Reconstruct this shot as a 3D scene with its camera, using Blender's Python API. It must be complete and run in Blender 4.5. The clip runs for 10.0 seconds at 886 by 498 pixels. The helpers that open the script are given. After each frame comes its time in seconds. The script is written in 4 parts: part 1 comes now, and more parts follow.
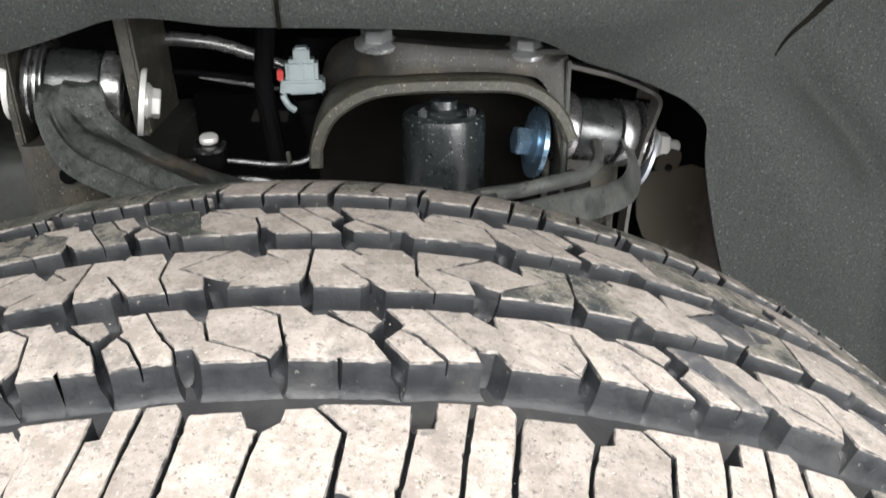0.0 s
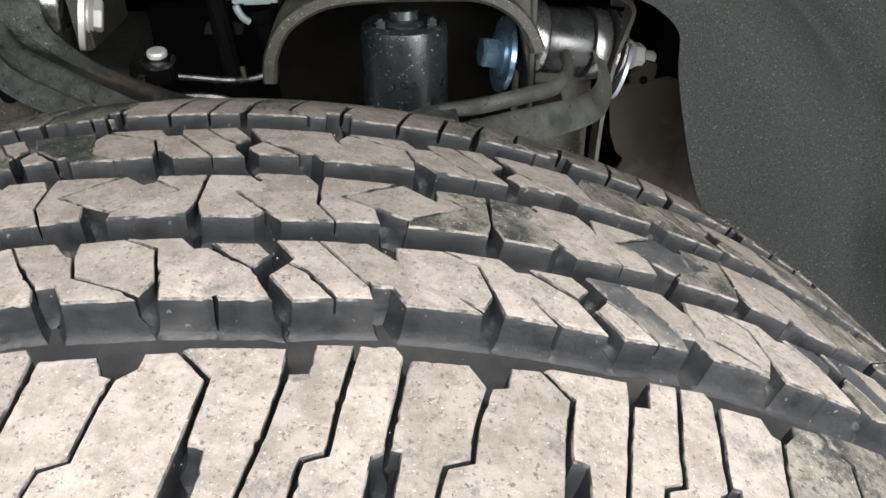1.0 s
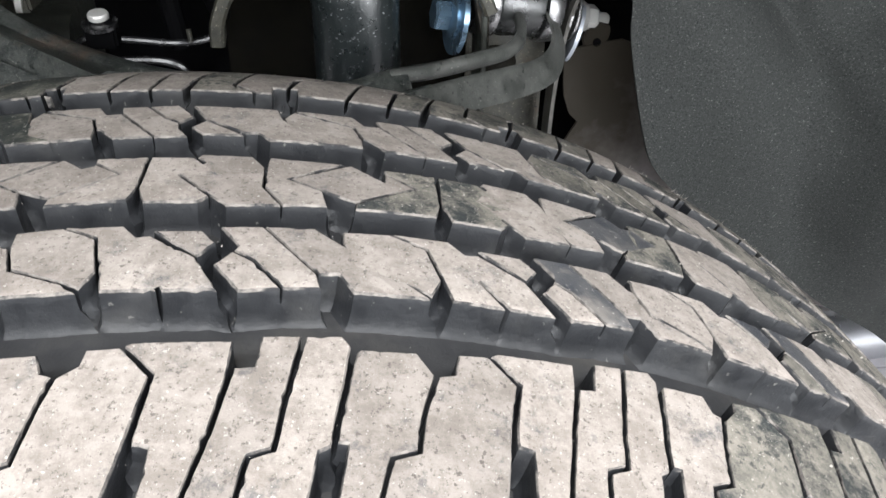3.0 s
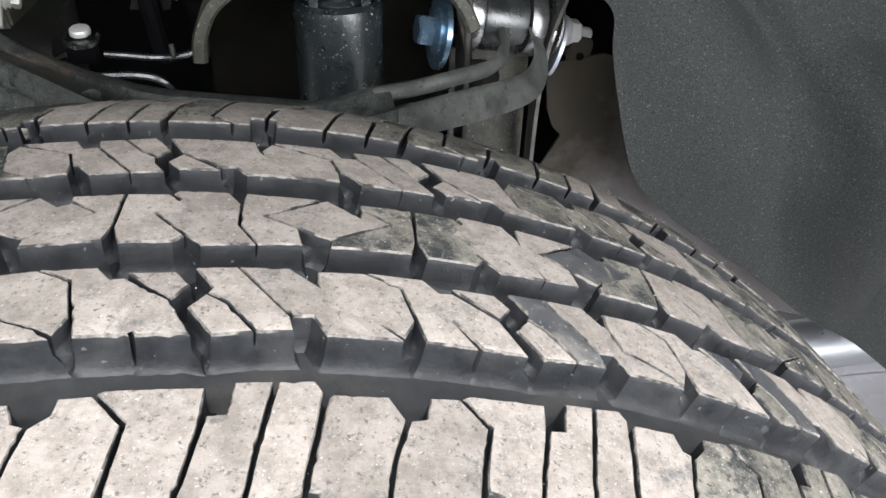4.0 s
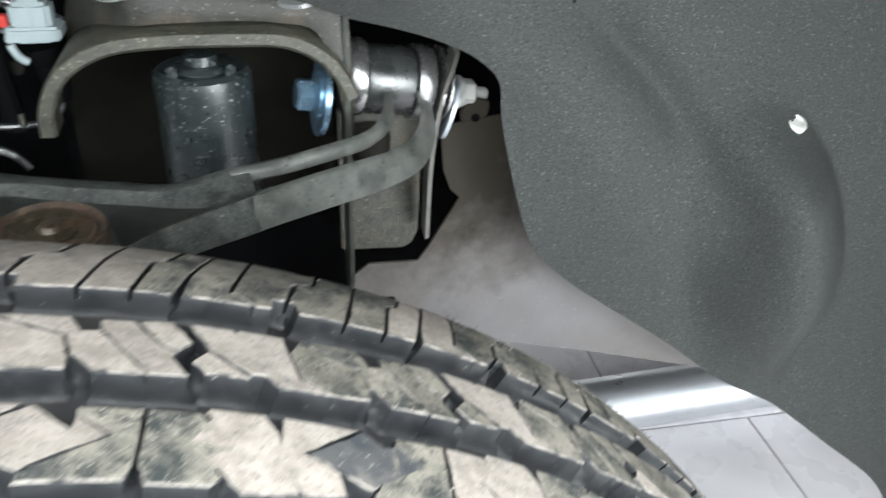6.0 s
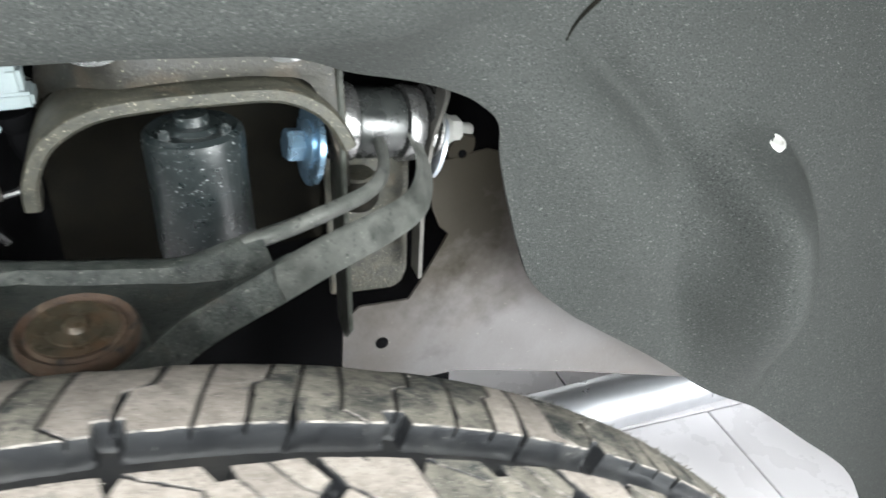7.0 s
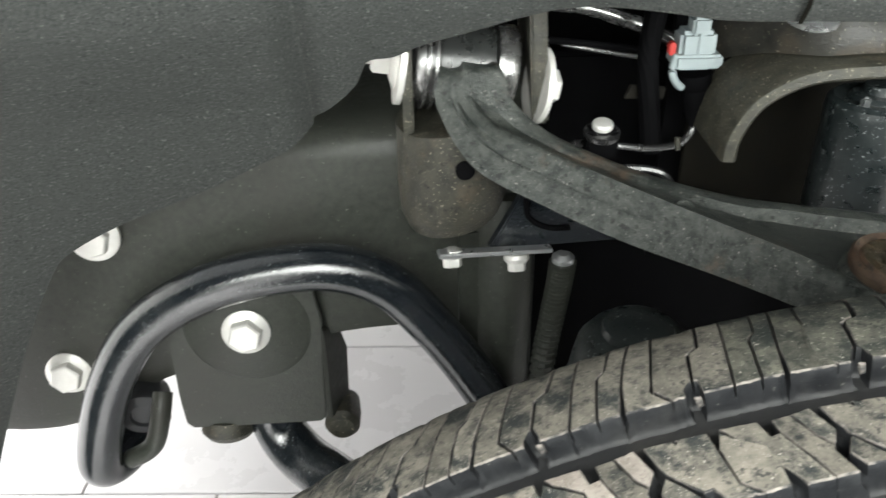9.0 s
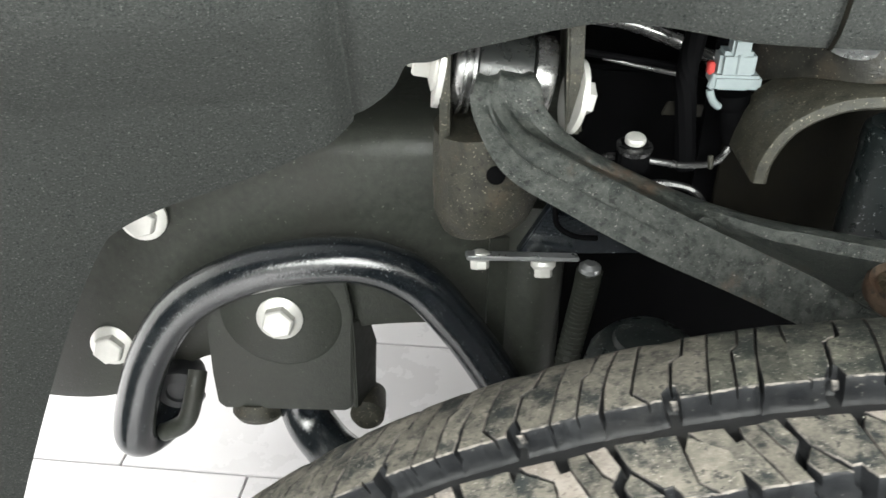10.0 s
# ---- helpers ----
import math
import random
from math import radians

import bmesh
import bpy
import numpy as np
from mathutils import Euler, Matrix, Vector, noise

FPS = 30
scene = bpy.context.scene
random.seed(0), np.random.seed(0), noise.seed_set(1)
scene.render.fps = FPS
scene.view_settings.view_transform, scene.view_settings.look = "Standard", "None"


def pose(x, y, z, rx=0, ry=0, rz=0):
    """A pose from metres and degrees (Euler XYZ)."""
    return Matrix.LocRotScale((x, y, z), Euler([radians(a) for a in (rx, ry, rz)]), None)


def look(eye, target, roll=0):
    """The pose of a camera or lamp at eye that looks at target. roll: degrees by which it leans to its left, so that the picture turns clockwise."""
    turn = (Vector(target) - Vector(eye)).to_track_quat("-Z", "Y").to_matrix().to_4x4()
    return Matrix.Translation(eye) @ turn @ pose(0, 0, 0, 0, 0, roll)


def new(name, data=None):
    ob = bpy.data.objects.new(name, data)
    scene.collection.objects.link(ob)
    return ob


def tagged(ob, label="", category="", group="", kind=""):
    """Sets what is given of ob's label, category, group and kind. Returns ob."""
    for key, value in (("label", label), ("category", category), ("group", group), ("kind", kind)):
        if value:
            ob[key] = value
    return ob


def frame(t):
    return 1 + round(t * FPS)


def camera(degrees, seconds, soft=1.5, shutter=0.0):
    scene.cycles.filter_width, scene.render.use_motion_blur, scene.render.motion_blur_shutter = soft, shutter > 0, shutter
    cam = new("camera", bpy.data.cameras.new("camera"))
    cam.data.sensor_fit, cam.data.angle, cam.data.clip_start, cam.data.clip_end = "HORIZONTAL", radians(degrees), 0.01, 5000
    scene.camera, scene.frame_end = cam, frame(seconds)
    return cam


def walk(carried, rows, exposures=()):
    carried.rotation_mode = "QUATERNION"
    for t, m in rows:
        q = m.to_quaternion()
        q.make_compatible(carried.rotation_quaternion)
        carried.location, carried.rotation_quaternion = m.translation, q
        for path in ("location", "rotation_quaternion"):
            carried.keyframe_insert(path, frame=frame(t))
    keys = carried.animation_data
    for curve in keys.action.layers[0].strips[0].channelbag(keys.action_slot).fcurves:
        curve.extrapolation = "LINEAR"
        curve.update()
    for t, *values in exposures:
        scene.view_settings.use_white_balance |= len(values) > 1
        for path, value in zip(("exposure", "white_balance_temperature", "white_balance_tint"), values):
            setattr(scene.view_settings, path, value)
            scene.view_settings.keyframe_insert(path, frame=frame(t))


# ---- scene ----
cam = camera(57.5, 10.0, soft=1.5, shutter=0.4)
# seconds, place in metres, turn in degrees
ROWS = [
    (0.0, 0.0340, -0.1873, 0.8195, 66.42, 0.00, -6.09),
    (0.5, 0.0419, -0.1811, 0.8176, 62.49, 0.34, -6.18),
    (1.0, 0.0587, -0.1740, 0.8150, 60.42, 0.35, -6.53),
    (1.5, 0.0548, -0.1712, 0.8136, 59.28, 0.61, -6.36),
    (2.0, 0.0592, -0.1680, 0.8137, 58.46, 0.14, -7.54),
    (2.5, 0.0608, -0.1666, 0.8133, 57.64, -0.33, -8.68),
    (3.0, 0.0616, -0.1707, 0.8203, 57.33, -0.61, -9.40),
    (4.5, 0.0724, -0.1671, 0.8288, 57.79, -1.14, -10.51),
    (5.0, 0.0819, -0.1686, 0.8314, 58.30, -1.22, -11.00),
    (5.5, 0.0897, -0.1625, 0.8449, 58.59, -1.35, -11.29),
    (6.0, 0.1227, -0.1257, 0.8464, 58.62, -1.98, -13.11),
    (6.2, 0.1301, -0.1092, 0.8396, 58.58, -2.46, -15.19),
    (7.3, 0.0255, -0.0892, 0.8702, 58.97, -1.13, -20.43),
    (7.5, -0.0163, -0.0914, 0.8686, 59.16, -0.92, -19.80),
    (8.0, -0.0955, -0.0842, 0.8656, 58.78, 0.16, -14.45),
    (8.5, -0.1445, -0.0854, 0.8578, 59.01, 0.37, -6.61),
    (9.0, -0.1776, -0.0914, 0.8559, 59.20, 0.88, -1.46),
    (9.5, -0.1845, -0.1094, 0.8616, 59.29, -0.37, 2.23),
    (10.0, -0.1626, -0.1047, 0.8606, 59.57, -0.63, 3.66),
]
EXPOSURES = [(0.0, 0.25, 6300, 10), (0.5, -0.03, 6300, 10), (1.0, -0.07, 6300, 10), (2.0, -0.06, 6150, 10), (4.5, -0.02, 6000, 10), (5.0, 0.20, 5950, 8), (5.5, 0.25, 5950, 6), (6.0, 0.74, 5950, 4),
             (6.2, 0.87, 5950, 4), (7.3, 1.16, 6150, 5), (7.5, 1.16, 6150, 5), (8.0, 0.98, 6250, 4), (8.5, 0.70, 6300, 3), (9.0, 0.70, 6350, 4), (10.0, 0.70, 6350, 4)]
walk(cam, [(t, pose(*p)) for t, *p in ROWS], EXPOSURES)

# ---- world and lamps ----
S = 0.9  # metres in one drawing unit of the plan below
AXLE = 0.40  # height of the wheel's centre, in drawing units

world = bpy.data.worlds.new("world")
scene.world = world
world.use_nodes = True
world.node_tree.nodes["Background"].inputs["Color"].default_value = (0.80, 0.87, 1.0, 1)
world.node_tree.nodes["Background"].inputs["Strength"].default_value = 0.025


def area_lamp(name, eye, target, wide, deep, watts, colour):
    data = bpy.data.lights.new(name, "AREA")
    data.shape, data.size, data.size_y, data.energy, data.color = "RECTANGLE", wide, deep, watts, colour
    ob = new(name, data)
    ob.matrix_world = look(eye, target)
    return ob


# unseen luminous ceiling panels, added and balanced to light the tread and floor
for lx, ly, watts in ((0.0, -1.3, 105), (2.2, -1.4, 110), (-1.7, 1.6, 250)):
    area_lamp("ceiling_lamp", (lx, ly, 2.66), (lx, ly, 0), 1.2, 0.6, watts, (1.0, 0.97, 0.93))
# unseen windows facing the wheel, a tall and a low one, added for frontal light
area_lamp("added_daylight", (-0.95, -2.2, 1.84), (0.0, 0.9, 0.75), 2.8, 1.4, 125, (1.0, 0.985, 0.95))
area_lamp("added_daylight", (1.4, -2.3, 1.0), (0.0, 0.9, 0.75), 1.5, 1.4, 110, (1.0, 0.985, 0.95))


# ---- materials ----
def material(name, colour, rough=0.6, metal=0.0, second=None, scale=60.0, amount=0.5, third=None, third_scale=9.0, third_at=0.58,
             third_soft=0.08, bump=0.25, bump_scale=400.0, rough_spread=0.12, by_object=0.0, by_object_from=0.0, gloss=0.5, speckle=None, speckle_at=0.72, speckle_scale=300.0, pits=None, pits_at=0.66, pits_scale=500.0, rough_noise=0.62, dirt_shade=None):
    """A worn surface: a base colour, a second tone by fine noise, a third in patches, specks, and fine relief."""
    m = bpy.data.materials.new(name)
    m.use_nodes = True
    tree = m.node_tree
    n, links = tree.nodes, tree.links
    shader = n["Principled BSDF"]
    where = n.new("ShaderNodeTexCoord")

    def tex(size, detail, seed):
        move = n.new("ShaderNodeMapping")
        move.inputs["Location"].default_value = (seed, seed * 0.7, -seed)
        if by_object:
            info = n.new("ShaderNodeObjectInfo")
            far = n.new("ShaderNodeVectorMath")
            far.operation = "MULTIPLY_ADD"
            links.new(info.outputs["Random"], far.inputs[0])
            far.inputs[1].default_value, far.inputs[2].default_value = (9.0, 5.0, 7.0), (seed, seed * 0.7, -seed)
            links.new(far.outputs["Vector"], move.inputs["Location"])
        node = n.new("ShaderNodeTexNoise")
        node.inputs["Scale"].default_value, node.inputs["Detail"].default_value, node.inputs["Roughness"].default_value = size, detail, rough_noise
        links.new(where.outputs["Object"], move.inputs["Vector"])
        links.new(move.outputs["Vector"], node.inputs["Vector"])
        return node

    def blend(a, b, fac):
        node = n.new("ShaderNodeMix")
        node.data_type = "RGBA"
        for socket, value in ((6, a), (7, b)):
            if isinstance(value, tuple):
                node.inputs[socket].default_value = (*value, 1)
            else:
                links.new(value, node.inputs[socket])
        links.new(fac, node.inputs[0])
        return node.outputs[2]

    def ramp(source, low, high, top=1.0):
        node = n.new("ShaderNodeMapRange")
        node.inputs["From Min"].default_value, node.inputs["From Max"].default_value, node.inputs["To Max"].default_value = low, high, top
        links.new(source, node.inputs["Value"])
        return node.outputs["Result"]

    fine = tex(scale, 5.0, 1.3)
    tone = tuple(colour)
    if second:
        tone = blend(tone, tuple(second), ramp(fine.outputs["Fac"], 0.5 - amount * 0.4, 0.5 + amount * 0.4))
    if third:
        patch = tex(third_scale, 6.0, 4.1)
        tone = blend(tone, tuple(third), ramp(patch.outputs["Fac"], third_at - third_soft, third_at + third_soft))
    if speckle:
        dots = tex(speckle_scale, 2.0, 7.7)
        tone = blend(tone, tuple(speckle), ramp(dots.outputs["Fac"], speckle_at, speckle_at + 0.05))
    if pits:
        dark = tex(pits_scale, 3.0, 11.9)
        tone = blend(tone, tuple(pits), ramp(dark.outputs["Fac"], pits_at, pits_at + 0.08))
    if dirt_shade:
        # brown dirt and shade in one patch: its colour, the middle and reach of it, broken up by noise
        dark_tone, middle, reach = dirt_shade
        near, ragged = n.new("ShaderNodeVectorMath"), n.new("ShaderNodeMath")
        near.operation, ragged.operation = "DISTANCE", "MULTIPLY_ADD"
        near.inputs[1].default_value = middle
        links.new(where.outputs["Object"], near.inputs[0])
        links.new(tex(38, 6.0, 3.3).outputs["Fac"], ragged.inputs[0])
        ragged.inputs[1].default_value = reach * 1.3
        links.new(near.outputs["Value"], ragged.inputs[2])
        tone = blend(tone, tuple(dark_tone), ramp(ragged.outputs["Value"], reach * 2.0, reach * 1.1))
    if by_object:
        info = n.new("ShaderNodeObjectInfo")
        tint = n.new("ShaderNodeHueSaturation")
        links.new(ramp(info.outputs["Random"], by_object_from, 1.0), tint.inputs["Fac"])
        tint.inputs["Value"].default_value = 1.0 - by_object
        if isinstance(tone, tuple):
            tint.inputs["Color"].default_value = (*tone, 1)
        else:
            links.new(tone, tint.inputs["Color"])
        tone = tint.outputs["Color"]
    if isinstance(tone, tuple):
        shader.inputs["Base Color"].default_value = (*tone, 1)
    else:
        links.new(tone, shader.inputs["Base Color"])
    spread = n.new("ShaderNodeMapRange")
    spread.inputs["To Min"].default_value, spread.inputs["To Max"].default_value = max(0.05, rough - rough_spread), min(1.0, rough + rough_spread)
    spread.inputs["From Min"].default_value, spread.inputs["From Max"].default_value = 0.3, 0.7
    links.new(fine.outputs["Fac"], spread.inputs["Value"])
    links.new(spread.outputs["Result"], shader.inputs["Roughness"])
    shader.inputs["Metallic"].default_value = metal
    shader.inputs["Specular IOR Level"].default_value = gloss
    if bump:
        relief = n.new("ShaderNodeBump")
        grain = tex(bump_scale, 4.0, 2.9)
        relief.inputs["Strength"].default_value, relief.inputs["Distance"].default_value = bump, 0.001
        links.new(grain.outputs["Fac"], relief.inputs["Height"])
        links.new(relief.outputs["Normal"], shader.inputs["Normal"])
    return m


DUST = material("dusty_tread", (0.305, 0.272, 0.243), 0.88, 0, (0.205, 0.180, 0.158), 95, 0.24, (0.085, 0.085, 0.088), 64, 0.635, 0.07,
                0.35, 1800, 0.06, by_object=0.22, by_object_from=0.5, gloss=0.2, speckle=(0.42, 0.40, 0.36), speckle_at=0.65, speckle_scale=1000, pits=(0.125, 0.110, 0.098), pits_at=0.575, pits_scale=620, rough_noise=0.82)
THIN_DUST = material("thin_tread_dust", (0.228, 0.208, 0.176), 0.72, 0, (0.112, 0.106, 0.090), 85, 0.30, (0.026, 0.030, 0.030), 62, 0.545, 0.06,
                     0.3, 2000, 0.1, by_object=0.30, by_object_from=0.4, gloss=0.3, speckle=(0.40, 0.375, 0.335), speckle_at=0.645, speckle_scale=1100, pits=(0.05, 0.05, 0.046), pits_at=0.57, pits_scale=300, rough_noise=0.8)
GRIMY_DUST = material("grimy_tread_dust", (0.150, 0.145, 0.118), 0.66, 0, (0.062, 0.064, 0.054), 75, 0.28, (0.024, 0.028, 0.026), 50, 0.53, 0.06,
                      0.3, 1800, 0.1, by_object=0.25, by_object_from=0.4, gloss=0.35, speckle=(0.42, 0.40, 0.35), speckle_at=0.64, speckle_scale=900, pits=(0.03, 0.032, 0.029), pits_at=0.565, pits_scale=260, rough_noise=0.8)
WORN = material("worn_tread_edge", (0.235, 0.214, 0.193), 0.9, 0, (0.11, 0.10, 0.092), 420, 0.4, (0.03, 0.03, 0.031), 150, 0.53, 0.07, bump=0.4, bump_scale=1600, gloss=0.15)
STAIN = material("oily_tread", (0.040, 0.043, 0.050), 0.40, 0, (0.085, 0.084, 0.083), 120, 0.4, (0.19, 0.175, 0.158), 60, 0.60, 0.08, 0.3, 1500, 0.12, gloss=0.6,
                 speckle=(0.40, 0.38, 0.35), speckle_at=0.655, speckle_scale=1000)
SAND = material("sand_grains", (0.38, 0.355, 0.32), 0.7, 0, (0.28, 0.26, 0.23), 400, 0.6, bump=0)
RUBBER = material("rubber", (0.0105, 0.0112, 0.0128), 0.5, 0, (0.0185, 0.0195, 0.0215), 140, 0.5, (0.034, 0.034, 0.034), 55, 0.64, 0.1, bump=0.2, bump_scale=900, gloss=0.4,
                  speckle=(0.10, 0.097, 0.09), speckle_at=0.70, speckle_scale=520)
GROOVE = material("groove_rubber", (0.021, 0.0215, 0.023), 0.6, 0, (0.034, 0.034, 0.0345), 120, 0.5, (0.050, 0.048, 0.045), 45, 0.60, 0.1, bump=0.2, bump_scale=900, gloss=0.35)
FELT = material("felt", (0.0195, 0.0213, 0.0207), 0.95, 0, (0.058, 0.0606, 0.058), 700, 0.38, (0.038, 0.0398, 0.0382), 130, 0.57, 0.10, 0.9, 800, 0.03, gloss=0.12,
                speckle=(0.112, 0.115, 0.110), speckle_at=0.636, speckle_scale=620, pits=(0.014, 0.0152, 0.015), pits_at=0.63, pits_scale=400, rough_noise=0.76)
ARM_PAINT = material("arm_paint", (0.0145, 0.0185, 0.017), 0.38, 0.1, (0.066, 0.071, 0.064), 130, 0.30, (0.085, 0.060, 0.041), 22, 0.645, 0.07, 0.9, 600,
                     speckle=(0.27, 0.265, 0.24), speckle_at=0.655, speckle_scale=640, pits=(0.009, 0.011, 0.010), pits_at=0.575, pits_scale=200, rough_noise=0.74)
STRAP = material("dusty_strap", (0.056, 0.060, 0.055), 0.42, 0.2, (0.105, 0.106, 0.098), 90, 0.45, (0.040, 0.042, 0.038), 24, 0.60, 0.1, 0.4, 600,
                 speckle=(0.26, 0.255, 0.235), speckle_at=0.68, speckle_scale=640, pits=(0.018, 0.020, 0.018), pits_at=0.62, pits_scale=220)
OLIVE = material("olive_steel", (0.019, 0.0195, 0.0150), 0.5, 0.1, (0.050, 0.047, 0.035), 100, 0.38, (0.070, 0.053, 0.035), 30, 0.655, 0.08, 0.7, 420,
                 speckle=(0.30, 0.28, 0.21), speckle_at=0.65, speckle_scale=620, pits=(0.010, 0.010, 0.008), pits_at=0.60, pits_scale=190, rough_noise=0.7)
RAIL = material("rail_paint", (0.022, 0.0245, 0.0205), 0.44, 0.0, (0.039, 0.042, 0.035), 160, 0.5, (0.028, 0.028, 0.024), 12, 0.58, 0.12, 0.3, 500, gloss=0.3,
                speckle=(0.13, 0.13, 0.115), speckle_at=0.70, speckle_scale=380)
EDGED = material("bare_edged_steel", (0.070, 0.068, 0.062), 0.42, 0.4, (0.12, 0.115, 0.105), 80, 0.5, bump=0.2)
TOWER = material("tower_steel", (0.011, 0.0108, 0.0088), 0.5, 0.1, (0.030, 0.028, 0.022), 100, 0.45, (0.060, 0.045, 0.030), 24, 0.63, 0.1, 0.5, 500,
                 speckle=(0.28, 0.26, 0.2), speckle_at=0.67, speckle_scale=620)
# near-black plastic, which also colours the deep shade on sheets behind the suspension
BLACK = material("black_plastic_and_shade", (0.0018, 0.0018, 0.0021), 0.75, 0, (0.004, 0.004, 0.0045), 40, 0.6, bump=0.1, gloss=0.03)
GLOSS = material("gloss_black", (0.006, 0.008, 0.011), 0.14, 0, (0.013, 0.016, 0.019), 90, 0.5, (0.028, 0.031, 0.033), 38, 0.62, 0.1, 0.22, 420,
                 speckle=(0.15, 0.16, 0.16), speckle_at=0.67, speckle_scale=560, rough_spread=0.07, gloss=0.9)
# near-black that stands for shade inside the hoop and in the felt's slits
DEEP_SHADE = material("deep_shade", (0.0028, 0.0027, 0.0023), 0.8, 0, (0.0075, 0.0068, 0.005), 60, 0.6, bump=0.2, gloss=0.05)
# dusty tones taken near-black for parts that sit deep in shade
WEB = material("dusty_shade_steel", (0.0045, 0.0043, 0.0036), 0.7, 0, (0.0105, 0.0093, 0.007), 70, 0.5, (0.019, 0.015, 0.010), 24, 0.62, 0.1, bump=0.3, gloss=0.1)
GREASE = material("greasy_steel", (0.050, 0.043, 0.029), 0.28, 0.2, (0.085, 0.068, 0.045), 90, 0.5, (0.11, 0.066, 0.038), 60, 0.58, 0.1, bump=0.4, bump_scale=400)
WIRE = material("wire_sheath", (0.012, 0.012, 0.013), 0.22, 0, (0.022, 0.022, 0.022), 90, 0.6, bump=0.1, gloss=0.7)
ZINC = material("zinc", (0.62, 0.63, 0.63), 0.34, 0.85, (0.48, 0.49, 0.5), 70, 0.6, bump=0.1)
PALE = material("pale_zinc", (0.74, 0.73, 0.70), 0.45, 0.45, (0.6, 0.59, 0.56), 60, 0.6, bump=0.1)
BLUEZINC = material("blue_zinc", (0.27, 0.40, 0.53), 0.3, 0.85, (0.18, 0.29, 0.40), 60, 0.6, bump=0.1)
COOLZINC = material("cool_zinc", (0.62, 0.66, 0.72), 0.38, 0.5, (0.5, 0.54, 0.6), 60, 0.6, bump=0.1)
SLEEVE = material("sleeve_steel", (0.36, 0.36, 0.355), 0.26, 0.9, (0.22, 0.22, 0.22), 60, 0.6, bump=0.1)
RUST = material("rust", (0.088, 0.050, 0.030), 0.72, 0.1, (0.042, 0.030, 0.022), 80, 0.5, (0.15, 0.11, 0.075), 40, 0.58, 0.1, 0.8, 420, pits=(0.02, 0.016, 0.013), pits_at=0.58, pits_scale=160)
EYE = material("bush_eye_steel", (0.011, 0.012, 0.0118), 0.28, 0.0, (0.024, 0.026, 0.025), 60, 0.6, bump=0.2, gloss=0.7)
BUMPER = material("bumper_rubber", (0.008, 0.011, 0.0115), 0.30, 0, (0.012, 0.0155, 0.016), 90, 0.5, bump=0.25, bump_scale=500, rough_spread=0.05, gloss=0.75,
                  speckle=(0.24, 0.255, 0.255), speckle_at=0.655, speckle_scale=500)
GREYPLASTIC = material("grey_plastic", (0.30, 0.345, 0.355), 0.45, 0, (0.24, 0.28, 0.29), 60, 0.5, bump=0.1)
RED = material("red_plastic", (0.40, 0.03, 0.025), 0.4, bump=0.0)
# dirt and painted shade share one dark patch below the rear bush
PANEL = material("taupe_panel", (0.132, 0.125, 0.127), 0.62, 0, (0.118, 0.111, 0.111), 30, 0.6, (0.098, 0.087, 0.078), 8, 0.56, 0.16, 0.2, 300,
                 speckle=(0.3, 0.28, 0.24), speckle_at=0.70, speckle_scale=420, gloss=0.12, dirt_shade=((0.028, 0.024, 0.018), (0.300 * S, 0.457 * S, 0.665 * S), 0.125 * S))
TILE = material("floor_tile", (0.64, 0.617, 0.637), 0.3, 0, (0.62, 0.598, 0.617), 14, 0.8, bump=0.03, bump_scale=60, by_object=0.03)
GROUT = material("grout", (0.24, 0.23, 0.23), 0.9, 0, (0.2, 0.19, 0.19), 90, 0.6, bump=0.3)
STEEL = material("brushed_steel", (0.66, 0.67, 0.70), 0.36, 0.85, (0.60, 0.61, 0.64), 20, 0.5, bump=0.03)
WALLPAINT = material("wall_paint", (0.62, 0.62, 0.61), 0.8, 0, (0.58, 0.58, 0.57), 8, 0.6, bump=0.1, bump_scale=120)
BODYPAINT = material("body_paint", (0.32, 0.33, 0.34), 0.3, 0.2, (0.30, 0.31, 0.32), 10, 0.5, bump=0.0)


# ---- building helpers ----
def thing(name, label, category, group="", kind=""):
    ob = new(name)
    ob.empty_display_size = 0.05
    return tagged(ob, label, category, group, kind)


def finish(name, bm, *mats, smooth=35.0):
    """A mesh in metres from a bmesh in drawing units."""
    bmesh.ops.remove_doubles(bm, verts=bm.verts, dist=1e-6)
    bmesh.ops.recalc_face_normals(bm, faces=bm.faces)
    for v in bm.verts:
        v.co *= S
    mesh = bpy.data.meshes.new(name)
    limit = radians(smooth)
    for f in bm.faces:
        f.smooth = True
    for e in bm.edges:
        e.smooth = len(e.link_faces) == 2 and e.calc_face_angle(0.0) < limit
    bm.to_mesh(mesh)
    bm.free()
    for m in mats:
        mesh.materials.append(m)
    return mesh


def part(name, bm, mat, parent=None, label="", smooth=35.0):
    mats = mat if isinstance(mat, tuple) else (mat,)
    ob = new(name, finish(name, bm, *mats, smooth=smooth))
    ob.parent = parent
    if label:
        ob["label"] = label
    return ob


def curve_points(points, steps=6):
    """A smooth line through the points."""
    p = [Vector(q) for q in points]
    out = []
    for i in range(len(p) - 1):
        a, b, c, d = p[max(i - 1, 0)], p[i], p[i + 1], p[min(i + 2, len(p) - 1)]
        for k in range(steps):
            t = k / steps
            out.append(0.5 * (2 * b + (c - a) * t + (2 * a - 5 * b + 4 * c - d) * t * t + (3 * b - a - 3 * c + d) * t ** 3))
    return out + [p[-1]]


